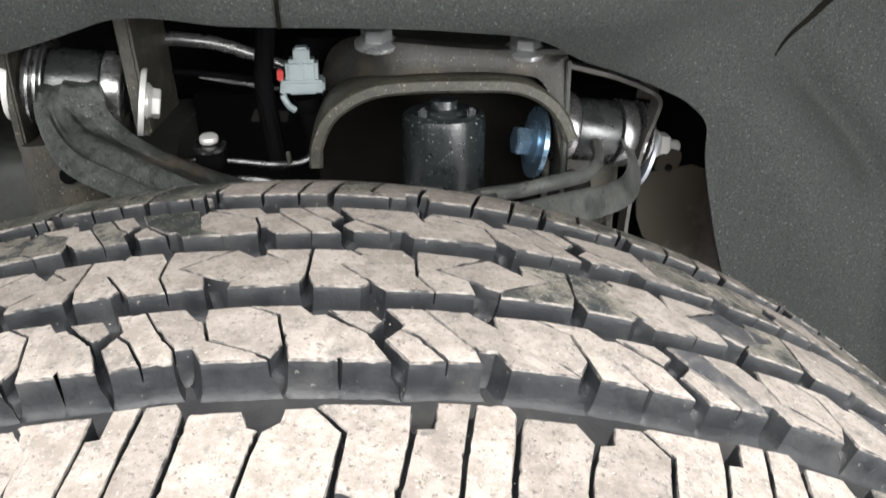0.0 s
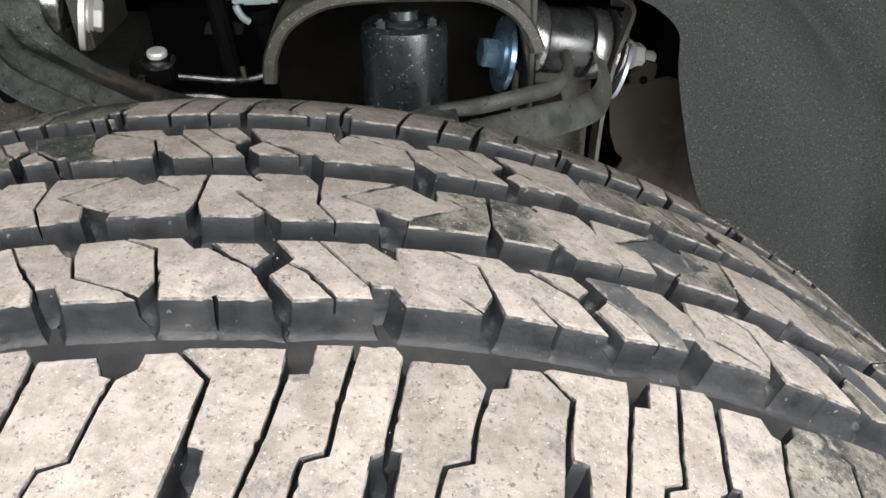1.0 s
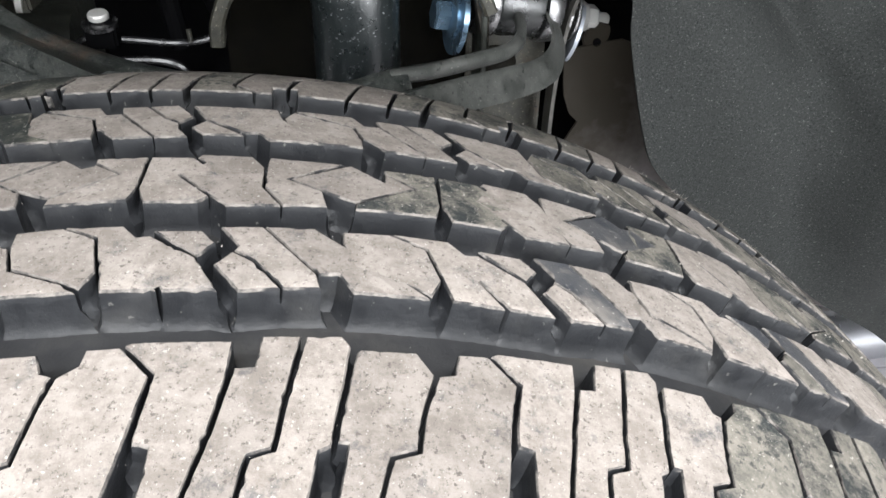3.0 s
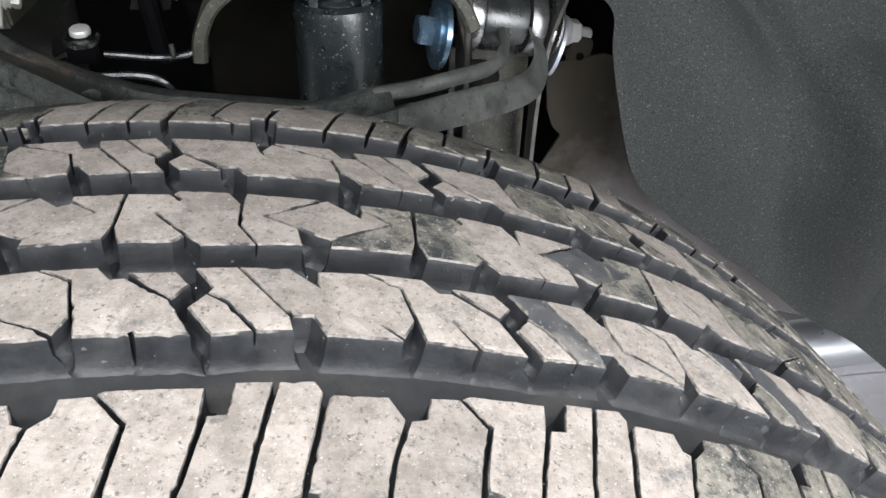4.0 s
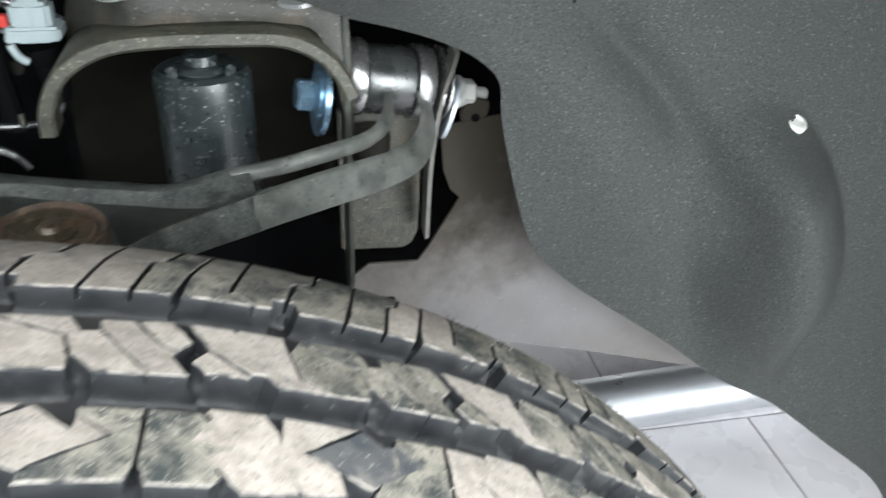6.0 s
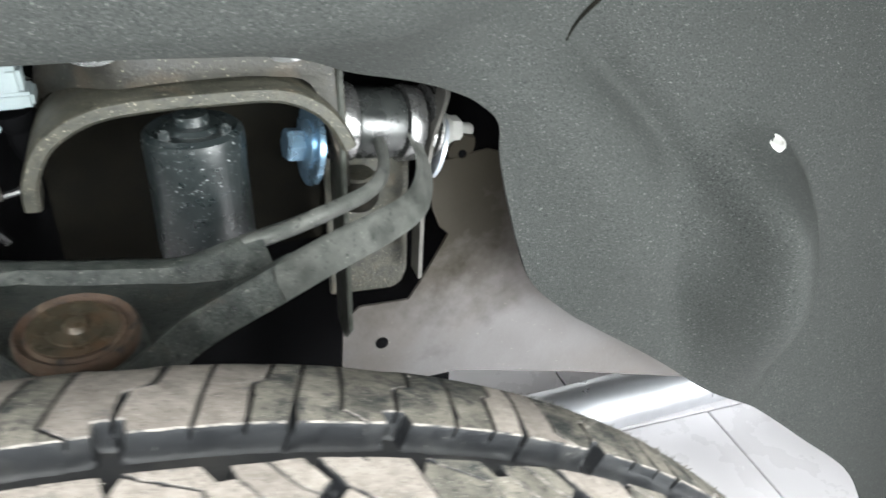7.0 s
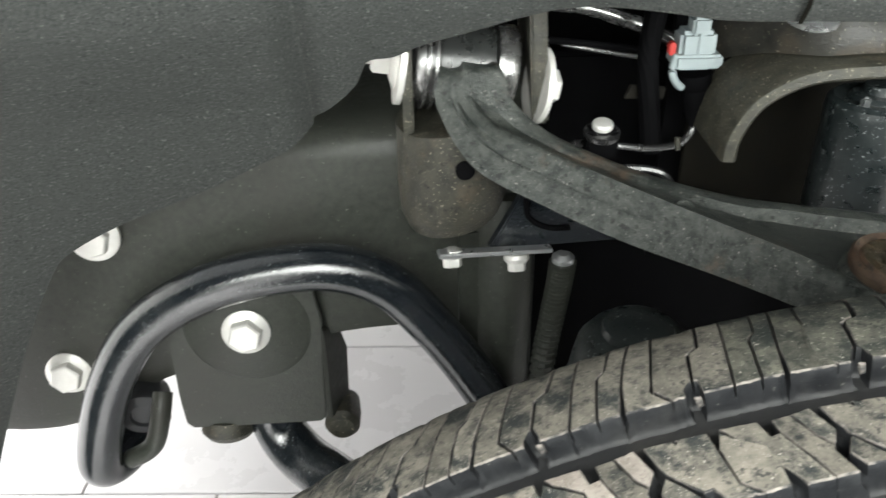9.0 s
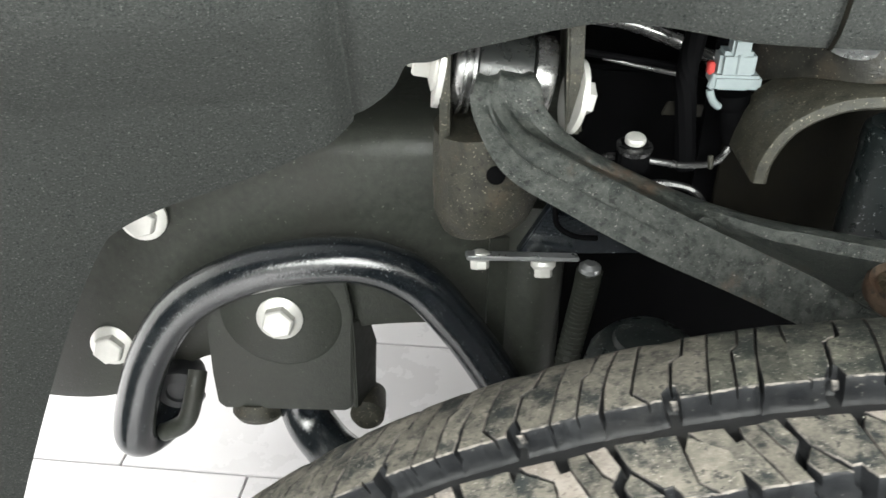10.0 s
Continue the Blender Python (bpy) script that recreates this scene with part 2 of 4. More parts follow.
def loft(bm, rings, closed=True, caps=True, mat=0):
    """Skins rings of points, one after another."""
    made = [[bm.verts.new(q) for q in ring] for ring in rings]
    n = len(made[0])
    for a, b in zip(made, made[1:]):
        for k in range(n if closed else n - 1):
            f = bm.faces.new((a[k], a[(k + 1) % n], b[(k + 1) % n], b[k]))
            f.material_index = mat
    if caps and closed:
        bm.faces.new(made[0][::-1]).material_index = mat
        bm.faces.new(made[-1]).material_index = mat
    return made


def sweep(bm, points, section, up=(0, 0, 1), caps=True):
    """Carries a section, in (side, up) pairs, along a line of points."""
    p = [Vector(q) for q in points]
    rings = []
    for i, q in enumerate(p):
        along = (p[min(i + 1, len(p) - 1)] - p[max(i - 1, 0)]).normalized()
        side = along.cross(Vector(up)).normalized()
        top = side.cross(along)
        rings.append([q + side * s + top * h for s, h in section])
    return loft(bm, rings, True, caps)


def circle(r, n=16):
    return [(r * math.cos(2 * math.pi * k / n), r * math.sin(2 * math.pi * k / n)) for k in range(n)]


def tube(points, r, n=16, steps=6, up=(0, 0, 1)):
    bm = bmesh.new()
    sweep(bm, curve_points(points, steps), circle(r, n), up)
    return bm


def frame_of(way):
    way = Vector(way).normalized()
    a = way.cross(Vector((0, 0, 1)) if abs(way.z) < 0.9 else Vector((1, 0, 0))).normalized()
    return way, a, way.cross(a)


def turned(at, way, profile, n=28, bm=None):
    """A turned body: profile pairs of (radius, distance along way)."""
    bm = bm or bmesh.new()
    way, a, b = frame_of(way)
    at = Vector(at)
    rings = [[at + way * h + (a * math.cos(2 * math.pi * k / n) + b * math.sin(2 * math.pi * k / n)) * max(r, 1e-5) for k in range(n)] for r, h in profile]
    loft(bm, rings)
    return bm


def hexagon(at, way, r, h, chamfer=0.12, spin=0.0, bm=None):
    bm = bm or bmesh.new()
    way, a, b = frame_of(way)
    at = Vector(at)

    def ring(rr, hh):
        return [at + way * hh + (a * math.cos(math.pi * k / 3 + spin) + b * math.sin(math.pi * k / 3 + spin)) * rr for k in range(6)]

    loft(bm, [ring(r, 0), ring(r, h * (1 - chamfer)), ring(r * (1 - chamfer), h)])
    return bm


def slab(outline, at, right, up, thick, bevel=0.0):
    """A flat plate: an outline in (right, up) pairs from a corner point, thickened along right x up."""
    bm = bmesh.new()
    at, right, up = Vector(at), Vector(right).normalized(), Vector(up).normalized()
    out = right.cross(up).normalized()
    verts = [bm.verts.new(at + right * x + up * y) for x, y in outline]
    f = bm.faces.new(verts)
    grown = bmesh.ops.extrude_face_region(bm, geom=[f])
    bmesh.ops.translate(bm, verts=[g for g in grown["geom"] if isinstance(g, bmesh.types.BMVert)], vec=out * thick)
    bmesh.ops.recalc_face_normals(bm, faces=bm.faces)
    if bevel:
        bmesh.ops.bevel(bm, geom=list(bm.edges), offset=bevel, segments=2, affect="EDGES", clamp_overlap=True)
    return bm


def block(low, high, bevel=0.0):
    bm = bmesh.new()
    low, high = Vector(low), Vector(high)
    bmesh.ops.create_cube(bm, size=1.0)
    for v in bm.verts:
        v.co = Vector((low[k] + (v.co[k] + 0.5) * (high[k] - low[k]) for k in range(3)))
    if bevel:
        bmesh.ops.bevel(bm, geom=list(bm.edges), offset=bevel, segments=2, affect="EDGES", clamp_overlap=True)
    return bm


def arc_outline(points, steps=5):
    """A closed smooth outline through pairs."""
    p = [Vector((x, y, 0)) for x, y in points]
    n = len(p)
    out = []
    for i in range(n):
        a, b, c, d = p[i - 1], p[i], p[(i + 1) % n], p[(i + 2) % n]
        for k in range(steps):
            t = k / steps
            q = 0.5 * (2 * b + (c - a) * t + (2 * a - 5 * b + 4 * c - d) * t * t + (3 * b - a - 3 * c + d) * t ** 3)
            out.append((q.x, q.y))
    return out


# ---- the room ----
floor = tagged(part("floor", block((-4.2, -4.2, -0.02), (4.2, 4.2, -0.006)), GROUT), "grey grout bed under pale floor tiles", "floor", kind="structure")
for wall_name, low, high in (("wall_north", (-4.2, 4.2, 0), (4.2, 4.3, 3.05)), 
                             ("wall_east", (4.2, -4.3, 0), (4.3, 4.3, 3.05)), ("wall_west", (-4.3, -4.3, 0), (-4.2, 4.3, 3.05))):
    tagged(part(wall_name, block(low, high), WALLPAINT), "plain pale painted workshop wall", "wall", kind="structure")
# unseen wall, its openings cut to match the added daylight lamps
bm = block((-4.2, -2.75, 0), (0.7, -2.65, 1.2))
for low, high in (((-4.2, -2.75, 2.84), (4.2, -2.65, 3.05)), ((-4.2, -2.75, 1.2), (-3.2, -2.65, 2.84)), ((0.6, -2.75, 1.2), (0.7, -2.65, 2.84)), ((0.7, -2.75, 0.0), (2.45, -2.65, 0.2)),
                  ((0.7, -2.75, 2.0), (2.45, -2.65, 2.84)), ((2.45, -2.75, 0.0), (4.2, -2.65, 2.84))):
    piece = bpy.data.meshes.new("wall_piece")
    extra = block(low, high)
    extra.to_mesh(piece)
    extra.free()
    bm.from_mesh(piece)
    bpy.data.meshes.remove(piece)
tagged(part("wall_south", bm, WALLPAINT), "unseen pale wall with openings for the added daylight", "wall", kind="structure")
# frames of the two unseen windows that hold the added lamps
added_window = tagged(new("added_window_1"), "unseen tall window with thin grey frames, added to light the wheel", "window", kind="structure")
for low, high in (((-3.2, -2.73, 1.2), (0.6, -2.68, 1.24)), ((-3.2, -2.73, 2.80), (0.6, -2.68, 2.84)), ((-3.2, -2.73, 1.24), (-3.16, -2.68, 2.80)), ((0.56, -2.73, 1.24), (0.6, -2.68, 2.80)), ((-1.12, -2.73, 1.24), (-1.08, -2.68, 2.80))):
    part("window_frame", block(low, high, 0.004), STEEL, added_window)
added_low_window = tagged(new("added_window_2"), "unseen low window with thin grey frames, added to light the wheel", "window", kind="structure")
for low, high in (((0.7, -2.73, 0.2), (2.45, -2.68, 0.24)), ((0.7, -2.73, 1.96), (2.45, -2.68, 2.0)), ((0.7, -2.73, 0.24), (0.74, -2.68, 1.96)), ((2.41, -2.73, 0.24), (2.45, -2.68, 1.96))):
    part("window_frame", block(low, high, 0.004), STEEL, added_low_window)
tagged(part("ceiling", block((-4.3, -4.3, 3.05), (4.3, 4.3, 3.15)), WALLPAINT), "plain pale workshop ceiling", "ceiling", kind="structure")


# ---- the fender liner ----
# lines of the pressed lump, as (height, x)
VALLEY = [(0.80, 0.37), (0.767, 0.399), (0.733, 0.435), (0.685, 0.476), (0.638, 0.503), (0.582, 0.515), (0.46, 0.51)]
CREASE = [(0.74, 0.535), (0.70, 0.568), (0.659, 0.601), (0.615, 0.627), (0.562, 0.647), (0.52, 0.650), (0.46, 0.62)]


# how far the lip over the opening stands out, as (height, distance)
LIP = [(0.735, 0.0), (0.756, 0.003), (0.778, 0.012), (0.806, 0.040), (0.836, 0.073), (0.846, 0.0795), (0.856, 0.0825), (0.866, 0.0840)]


def liner_depth(x, z):
    """How far in the felt lies: an upright wall whose top rolls out over the opening and rises steeply again."""
    y = 0.385
    out = LIP[-1][1] + 0.08 * (z - LIP[-1][0])
    for (z0, d0), (z1, d1) in zip(LIP, LIP[1:]):
        if z < z1:
            out = d0 + (d1 - d0) * max(0.0, (z - z0) / (z1 - z0))
            break
    out += 0.9 * max(0.0, z - 0.97)
    side = max(0.0, min(1.0, (0.35 - x) / 0.16 if x > 0 else (x + 0.155) / 0.11))
    side = side * side * (3 - 2 * side)
    # ahead of the front bush the lip is shallower
    y -= out * (side + (0.42 + 0.25 * max(0.0, min(1.0, (-0.24 - x) / 0.12))) * (1 - side) * (x < 0))
    y -= 0.006 * math.sin(x * 9.0 + 1.0) * math.sin(z * 8.0) * max(0.0, min(1.0, (0.86 - z) / 0.2))
    # a pressed lump behind the wheel: a valley, a soft crest, and a flank that falls away to a crease
    def along(line):
        for (z0, x0), (z1, x1) in zip(line, line[1:]):
            if z >= z1:
                return x0 + (x1 - x0) * max(0.0, min(1.0, (z0 - z) / (z0 - z1)))
        return line[-1][1]

    valley, crease = along(VALLEY), along(CREASE)
    crest = max(0.51 + 0.3 * (0.709 - z), valley + 0.024)
    up, down = max(0.0, min(1.0, (0.735 - z) / 0.085)), max(0.0, min(1.0, (z - 0.38) / 0.23))
    tall = 0.085 * up * up * (3 - 2 * up) * down * down * (3 - 2 * down)
    if x > crest:
        y -= tall * (1 - min(1.0, (x - crest) / max(0.02, crease - crest)) ** 1.3)
    else:
        fall = max(0.0, 1 - (crest - x) / 0.075)
        y -= tall * fall * fall * (3 - 2 * fall)
    fade = max(0.0, min(1.0, (0.83 - z) / 0.06, (z - 0.56) / 0.06))
    y += fade * (0.017 * math.exp(-((x - valley) / 0.022) ** 2) - 0.018 * math.exp(-((x - valley + 0.075) / 0.05) ** 2))
    # soft fold in the felt beside the rail
    y += 0.011 * math.exp(-((x + 0.272) / 0.008) ** 2) - 0.006 * math.exp(-((x + 0.292) / 0.014) ** 2) - 0.02 * max(0.0, -0.3 - x)
    return y


def liner_edge():
    """The rim of the opening, in (x, z): over the suspension, and down either side of the wheel."""
    left = [(-0.66, 0.10), (-0.625, 0.29), (-0.586, 0.392), (-0.542, 0.496), (-0.500, 0.586), (-0.463, 0.652), (-0.443, 0.672), (-0.4055, 0.692),
            (-0.362, 0.709), (-0.321, 0.726), (-0.290, 0.743), (-0.2747, 0.7555), (-0.2605, 0.768), (-0.242, 0.787), (-0.2325, 0.804), (-0.217, 0.807), (-0.2007, 0.8143), (-0.1854, 0.8190), (-0.163, 0.8255)]
    top = [(-0.141, 0.8325), (-0.107, 0.8418), (-0.074, 0.8438), (-0.040, 0.8405), (-0.0077, 0.8392), (0.043, 0.8378), (0.10, 0.835), (0.154, 0.8285)]
    right = [(0.193, 0.810), (0.228, 0.7965), (0.262, 0.782), (0.290, 0.766), (0.3035, 0.7496), (0.3083, 0.7207), (0.3168, 0.6853), (0.3287, 0.6422), (0.3428, 0.608), (0.372, 0.5778),
             (0.405, 0.5508), (0.465, 0.506), (0.533, 0.452), (0.6065, 0.4028), (0.6946, 0.3301), (0.80, 0.235), (0.88, 0.10)]
    return [(q.x, q.z) for q in curve_points([(x, 0, z) for x, z in left + top + right], 7)]


def fender_liner():
    bm = bmesh.new()
    rim = liner_edge()
    n = len(rim)
    rings = []
    for k in range(91):
        t = (k / 90) ** 1.2
        ring = []
        for i, (x, z) in enumerate(rim):
            # outer end of each strip, on the arch of the wheel housing
            a = math.atan2(z - 0.36, x - 0.02)
            ox, oz = 0.02 + ((0.82 + 0.14 * max(0.0, min(1.0, -4 * math.sin(a)))) if math.cos(a) > 0 else 0.78) * math.cos(a), 0.36 + 0.93 * math.sin(a)
            px, pz = x + (ox - x) * t, z + (oz - z) * t
            # ahead of the rail the lining turns out towards the fender
            turn = max(0.0, min(1.0, (-0.20 - x) / 0.18))
            ring.append(Vector((px, liner_depth(px, pz) - 0.40 * turn * math.hypot(px - x, pz - z), pz)))
        rings.append(ring)
    # roof of the wheel housing, from the wall out to the fender's lip
    for k in range(1, 7):
        t = k / 6
        rings.append([Vector((q.x * (1 + 0.02 * t), q.y + (-0.22 - q.y) * t, q.z + 0.02 * math.sin(t * math.pi))) for q in rings[90]])
    loft(bm, rings, False, False)
    front = list(bm.faces)
    bmesh.ops.recalc_face_normals(bm, faces=front)
    bmesh.ops.solidify(bm, geom=front, thickness=0.004)
    return bm


liner = thing("fender_liner", "dark grey felt fender liner with a cut-out for the suspension", "fender liner")
part("lining", fender_liner(), FELT, liner, smooth=60)
# dark strips on the felt: a cut seam, and shade painted along a fold
SEAMS = ([(-0.0077, 0.8365), (-0.0077, 0.86), (-0.007, 0.89), (-0.004, 0.93)], [(0.348, 0.770), (0.352, 0.792), (0.362, 0.811), (0.375, 0.826), (0.386, 0.838), (0.402, 0.852)])
for seam in SEAMS:
    bm = bmesh.new()
    rings = []
    line = curve_points([(x, 0, z) for x, z in seam], 6)
    for k, q in enumerate(line):
        half = 0.0003 + 0.0026 * min(1.0, k / 22) if seam[0][0] > 0.1 else 0.0014
        along = (line[min(k + 1, len(line) - 1)] - line[max(k - 1, 0)]).normalized()
        side = Vector((along.z, 0, -along.x)) * half
        rings.append([Vector((c.x, liner_depth(c.x, c.z) - (0.0042 if seam[0][0] > 0.1 else 0.0073) + d, c.z)) for c, d in ((q - side, 0), (q, -0.0004), (q + side, 0), (q, 0.002))])
    loft(bm, rings)
    part("seam", bm, DEEP_SHADE, liner, "dark line along a cut seam and a shaded fold")
clip = thing("liner_clip", "small pale push clip set into the felt liner", "clip")
cy = liner_depth(0.5454, 0.7079)
part("head", turned((0.5454, cy - 0.0070, 0.7065), (0.10, -0.45, 1), [(0.0090, -0.003), (0.0093, 0.000), (0.0084, 0.0018), (0.006, 0.0022), (0.0055, 0.0012), (0.0, 0.0012)], 20), PALE, clip)

# ---- the body panel round the wheel housing ----
# unseen; the arch is sized by the light it lets onto the tread
fender = thing("fender", "plain grey painted outer fender over the wheel", "fender")
bm = bmesh.new()
rings = []
for k in range(33):
    a = math.pi * (-0.06 + 1.12 * k / 32)
    c, s = math.cos(a), math.sin(a)
    rings.append([Vector((0.02 + r * c * ((0.82 if c > 0 else 0.78) / 1.06 + 0.02 * g), y, 0.36 + r * s * 0.877)) for r, y, g in ((1.06, -0.20, 0), (1.06, -0.235, 0), (1.10, -0.255, 0), (1.28, -0.245, 1), (1.28, -0.235, 1), (1.11, -0.245, 0))])
loft(bm, rings)
part("wheel_arch", bm, BODYPAINT, fender)
part("upper_panel", slab([(-1.5, 1.24), (1.5, 1.24), (1.5, 1.50), (-1.5, 1.50)], (0, -0.235, 0), (1, 0, 0), (0, 0, 1), 0.02), BODYPAINT, fender)
hood = thing("hood", "plain grey painted hood over the engine bay", "hood")
part("skin", block((-1.5, -0.24, 1.505), (1.4, 1.9, 1.53), 0.01), BODYPAINT, hood)

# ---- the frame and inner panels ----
# unseen sheets added as a backdrop; their near-black stands for deep shade
apron = tagged(part("inner_apron", block((-0.75, 0.72, 0.50), (0.85, 0.74, 1.50), 0.004), BLACK), "unseen apron panel, near-black for the shade behind the suspension", "panel")
undershield = tagged(part("undershield", block((-0.118, 0.575, 0.05), (0.355, 0.59, 0.74), 0.004), BLACK), "added sheet, near-black for the shade behind the suspension", "panel")

# unseen rest of the vehicle, added to keep lamp light off the floor
car = thing("car_body", "unseen plain grey body and black underside of the vehicle, added to shade the floor", "car body")
part("cabin", block((1.20, -0.235, 0.34), (3.6, 1.9, 1.62), 0.03), BODYPAINT, car)
part("underside", block((0.10, 0.80, 0.42), (3.4, 1.88, 0.95), 0.02), BLACK, car)
part("far_fender", block((-1.0, 1.85, 0.50), (1.2, 1.9, 1.50), 0.01), BODYPAINT, car)


def bolt(name, label, at, way, flange, hexr, height, mat, group="", washer=0.0, spin=0.3, pin=0.0):
    """A flanged hexagon bolt with its head along way."""
    ob = thing(name, label, "bolt", group)
    at, way = Vector(at), Vector(way).normalized()
    if washer:
        part("washer", turned(at, way, [(washer * 0.4, 0), (washer, 0), (washer, 0.004), (washer * 0.4, 0.0045)]), mat, ob)
        at = at + way * 0.004
    part("flange", turned(at, way, [(flange * 0.3, -0.004), (flange, -0.001), (flange, 0.002), (hexr * 1.02, 0.005)]), mat, ob)
    part("head", hexagon(at + way * 0.003, way, hexr, height, 0.12, spin), mat, ob)
    if pin:
        part("stud", turned(at, way, [(hexr * 0.5, 0), (hexr * 0.5, pin - 0.002), (hexr * 0.38, pin)], 14), mat, ob)
    return ob


# ---- the frame rail ----
def rail_body():
    """The near rail: a broad pressed face, rounded back at the top, narrowing towards the wheel's rear."""
    bm = bmesh.new()
    rings = []
    for x, low, top, y in ((-0.74, 0.385, 0.66, 0.52), (-0.60, 0.396, 0.685, 0.492), (-0.52, 0.420, 0.70, 0.480), (-0.44, 0.472, 0.71, 0.473), (-0.30, 0.517, 0.718, 0.468),
                           (-0.22, 0.528, 0.72, 0.468), (-0.15, 0.528, 0.72, 0.470), (-0.118, 0.526, 0.718, 0.474)):
        rings.append([Vector(q) for q in ((x, y + 0.16, low), (x, y + 0.02, low), (x, y + 0.004, low + 0.006), (x, y, low + 0.02), (x, y - 0.002, (low + top) / 2),
                                          (x, y, top - 0.026), (x, y + 0.003, top - 0.014), (x, y + 0.010, top - 0.006), (x, y + 0.026, top - 0.001), (x, y + 0.07, top + 0.002), (x, y + 0.16, top + 0.002))])
    smooth = []
    for k in range(len(rings[0])):
        smooth.append(curve_points([r[k] for r in rings], 4))
    loft(bm, [list(r) for r in zip(*smooth)])
    return bm


rail = thing("frame_rail", "dark olive painted steel frame rail with pressed edges", "frame rail")
part("rail_wall", rail_body(), RAIL, rail, smooth=50)
part("gusset", slab([(-0.426, 0.475), (-0.425, 0.440), (-0.419, 0.434), (-0.303, 0.438), (-0.297, 0.443), (-0.292, 0.552), (-0.30, 0.603), (-0.36, 0.588), (-0.41, 0.560), (-0.424, 0.53)], (0, 0.462, 0), (1, 0, 0), (0, 0, 1), 0.006, 0.0012), RAIL, rail)
part("gusset_fold", slab([(0, 0.0), (0.040, -0.010), (0.046, 0.05), (0.03, 0.09), (0.0, 0.10)], (-0.297, 0.459, 0.440), (0.32, 1, 0), (0, 0, 1), 0.005, 0.0012), RAIL, rail)
part("raised_pad", turned((-0.3555, 0.4570, 0.545), (0, -1, 0.0), [(0.055, -0.004), (0.055, 0.0005), (0.050, 0.0032), (0.0, 0.0032)], 48), RAIL, rail)
for at in ((-0.3555, 0.4525, 0.545), (-0.528, 0.478, 0.486), (-0.467, 0.466, 0.6325)):
    bolt("rail_bolt", "pale zinc flanged hexagon bolt in the frame rail", at, (0.05, -1, 0.12), 0.0205, 0.0145, 0.011, PALE, "bolts of the frame rail", spin=0.25)

# inner side of the housing beyond the rear pivot
inner = thing("splash_panel", "dusty taupe painted inner panel behind the rear pivot", "panel")
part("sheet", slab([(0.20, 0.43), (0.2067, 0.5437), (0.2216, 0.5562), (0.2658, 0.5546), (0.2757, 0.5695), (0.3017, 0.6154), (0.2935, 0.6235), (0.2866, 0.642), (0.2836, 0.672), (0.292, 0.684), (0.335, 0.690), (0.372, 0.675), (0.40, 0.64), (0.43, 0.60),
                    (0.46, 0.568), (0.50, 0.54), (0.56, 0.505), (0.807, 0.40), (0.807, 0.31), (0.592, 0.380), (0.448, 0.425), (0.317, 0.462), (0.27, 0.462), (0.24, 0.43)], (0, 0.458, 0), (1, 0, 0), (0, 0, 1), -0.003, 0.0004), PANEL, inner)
part("weld_hole", turned((0.241, 0.4585, 0.513), (0, -1, 0), [(0.006, -0.002), (0.006, 0.0012), (0.0, 0.0012)], 16), BLACK, inner)

# ---- the sway bar ----
bar = thing("sway_bar", "gloss black bent steel sway bar in front of the frame rail", "sway bar")
part("rod", tube([(-0.478, 0.515, 0.405), (-0.492, 0.47, 0.395), (-0.503, 0.442, 0.404), (-0.4955, 0.431, 0.440), (-0.470, 0.43, 0.510), (-0.431, 0.43, 0.568), (-0.376, 0.43, 0.603), (-0.318, 0.43, 0.6185),
                  (-0.270, 0.43, 0.6195), (-0.2318, 0.43, 0.6020), (-0.2010, 0.43, 0.5660), (-0.1742, 0.43, 0.5250), (-0.145, 0.425, 0.475), (-0.115, 0.42, 0.41)], 0.0189, 24, 7, (0, 1, 0)), GLOSS, bar, smooth=60)
part("bushing_strap", tube([(-0.441, 0.46, 0.475), (-0.443, 0.45, 0.460), (-0.457, 0.45, 0.421), (-0.482, 0.45, 0.404)], 0.009, 12, 5, (0, 1, 0)), RAIL, bar)
part("bushing", turned((-0.462, 0.458, 0.452), (0.2, -1, 0), [(0.010, -0.03), (0.021, -0.03), (0.023, -0.02), (0.021, -0.012), (0.023, -0.004), (0.021, 0.002), (0.012, 0.004), (0.011, 0.001), (0.0, 0.001)]), RUBBER, bar)

# lower arm and knobs seen beneath the rail
lower = thing("lower_link", "black lower suspension link below the frame rail", "suspension link")
part("link", tube([(-0.356, 0.492, 0.48), (-0.354, 0.485, 0.445), (-0.345, 0.475, 0.412), (-0.322, 0.455, 0.394), (-0.28, 0.42, 0.390), (-0.2, 0.36, 0.37)], 0.024, 18, 6, (0, 1, 0)), GLOSS, lower)
part("link_end", turned((-0.285, 0.470, 0.425), (0, -1, 0), [(0.0, -0.03), (0.014, -0.03), (0.0165, -0.01), (0.0165, 0.004), (0.012, 0.010), (0.0, 0.011)], 20), OLIVE, lower)
part("rusty_boss", turned((-0.392, 0.475, 0.424), (0, -0.2, -1), [(0.024, -0.01), (0.026, 0.004), (0.022, 0.010), (0.0, 0.012)], 24), OLIVE, lower, "dull brownish round boss")

# ---- the upper control arm ----
RIDGE = [(-0.174, 0.408, 0.788), (-0.174, 0.396, 0.785), (-0.171, 0.387, 0.769), (-0.156, 0.376, 0.757), (-0.131, 0.357, 0.750), (-0.098, 0.333, 0.742), (-0.056, 0.292, 0.738), (-0.012, 0.245, 0.736),
         (0.036, 0.194, 0.732), (0.084, 0.237, 0.730), (0.131, 0.276, 0.725), (0.172, 0.311, 0.719), (0.203, 0.334, 0.715), (0.228, 0.355, 0.711), (0.245, 0.376, 0.710), (0.2565, 0.402, 0.714), (0.2585, 0.432, 0.724)]
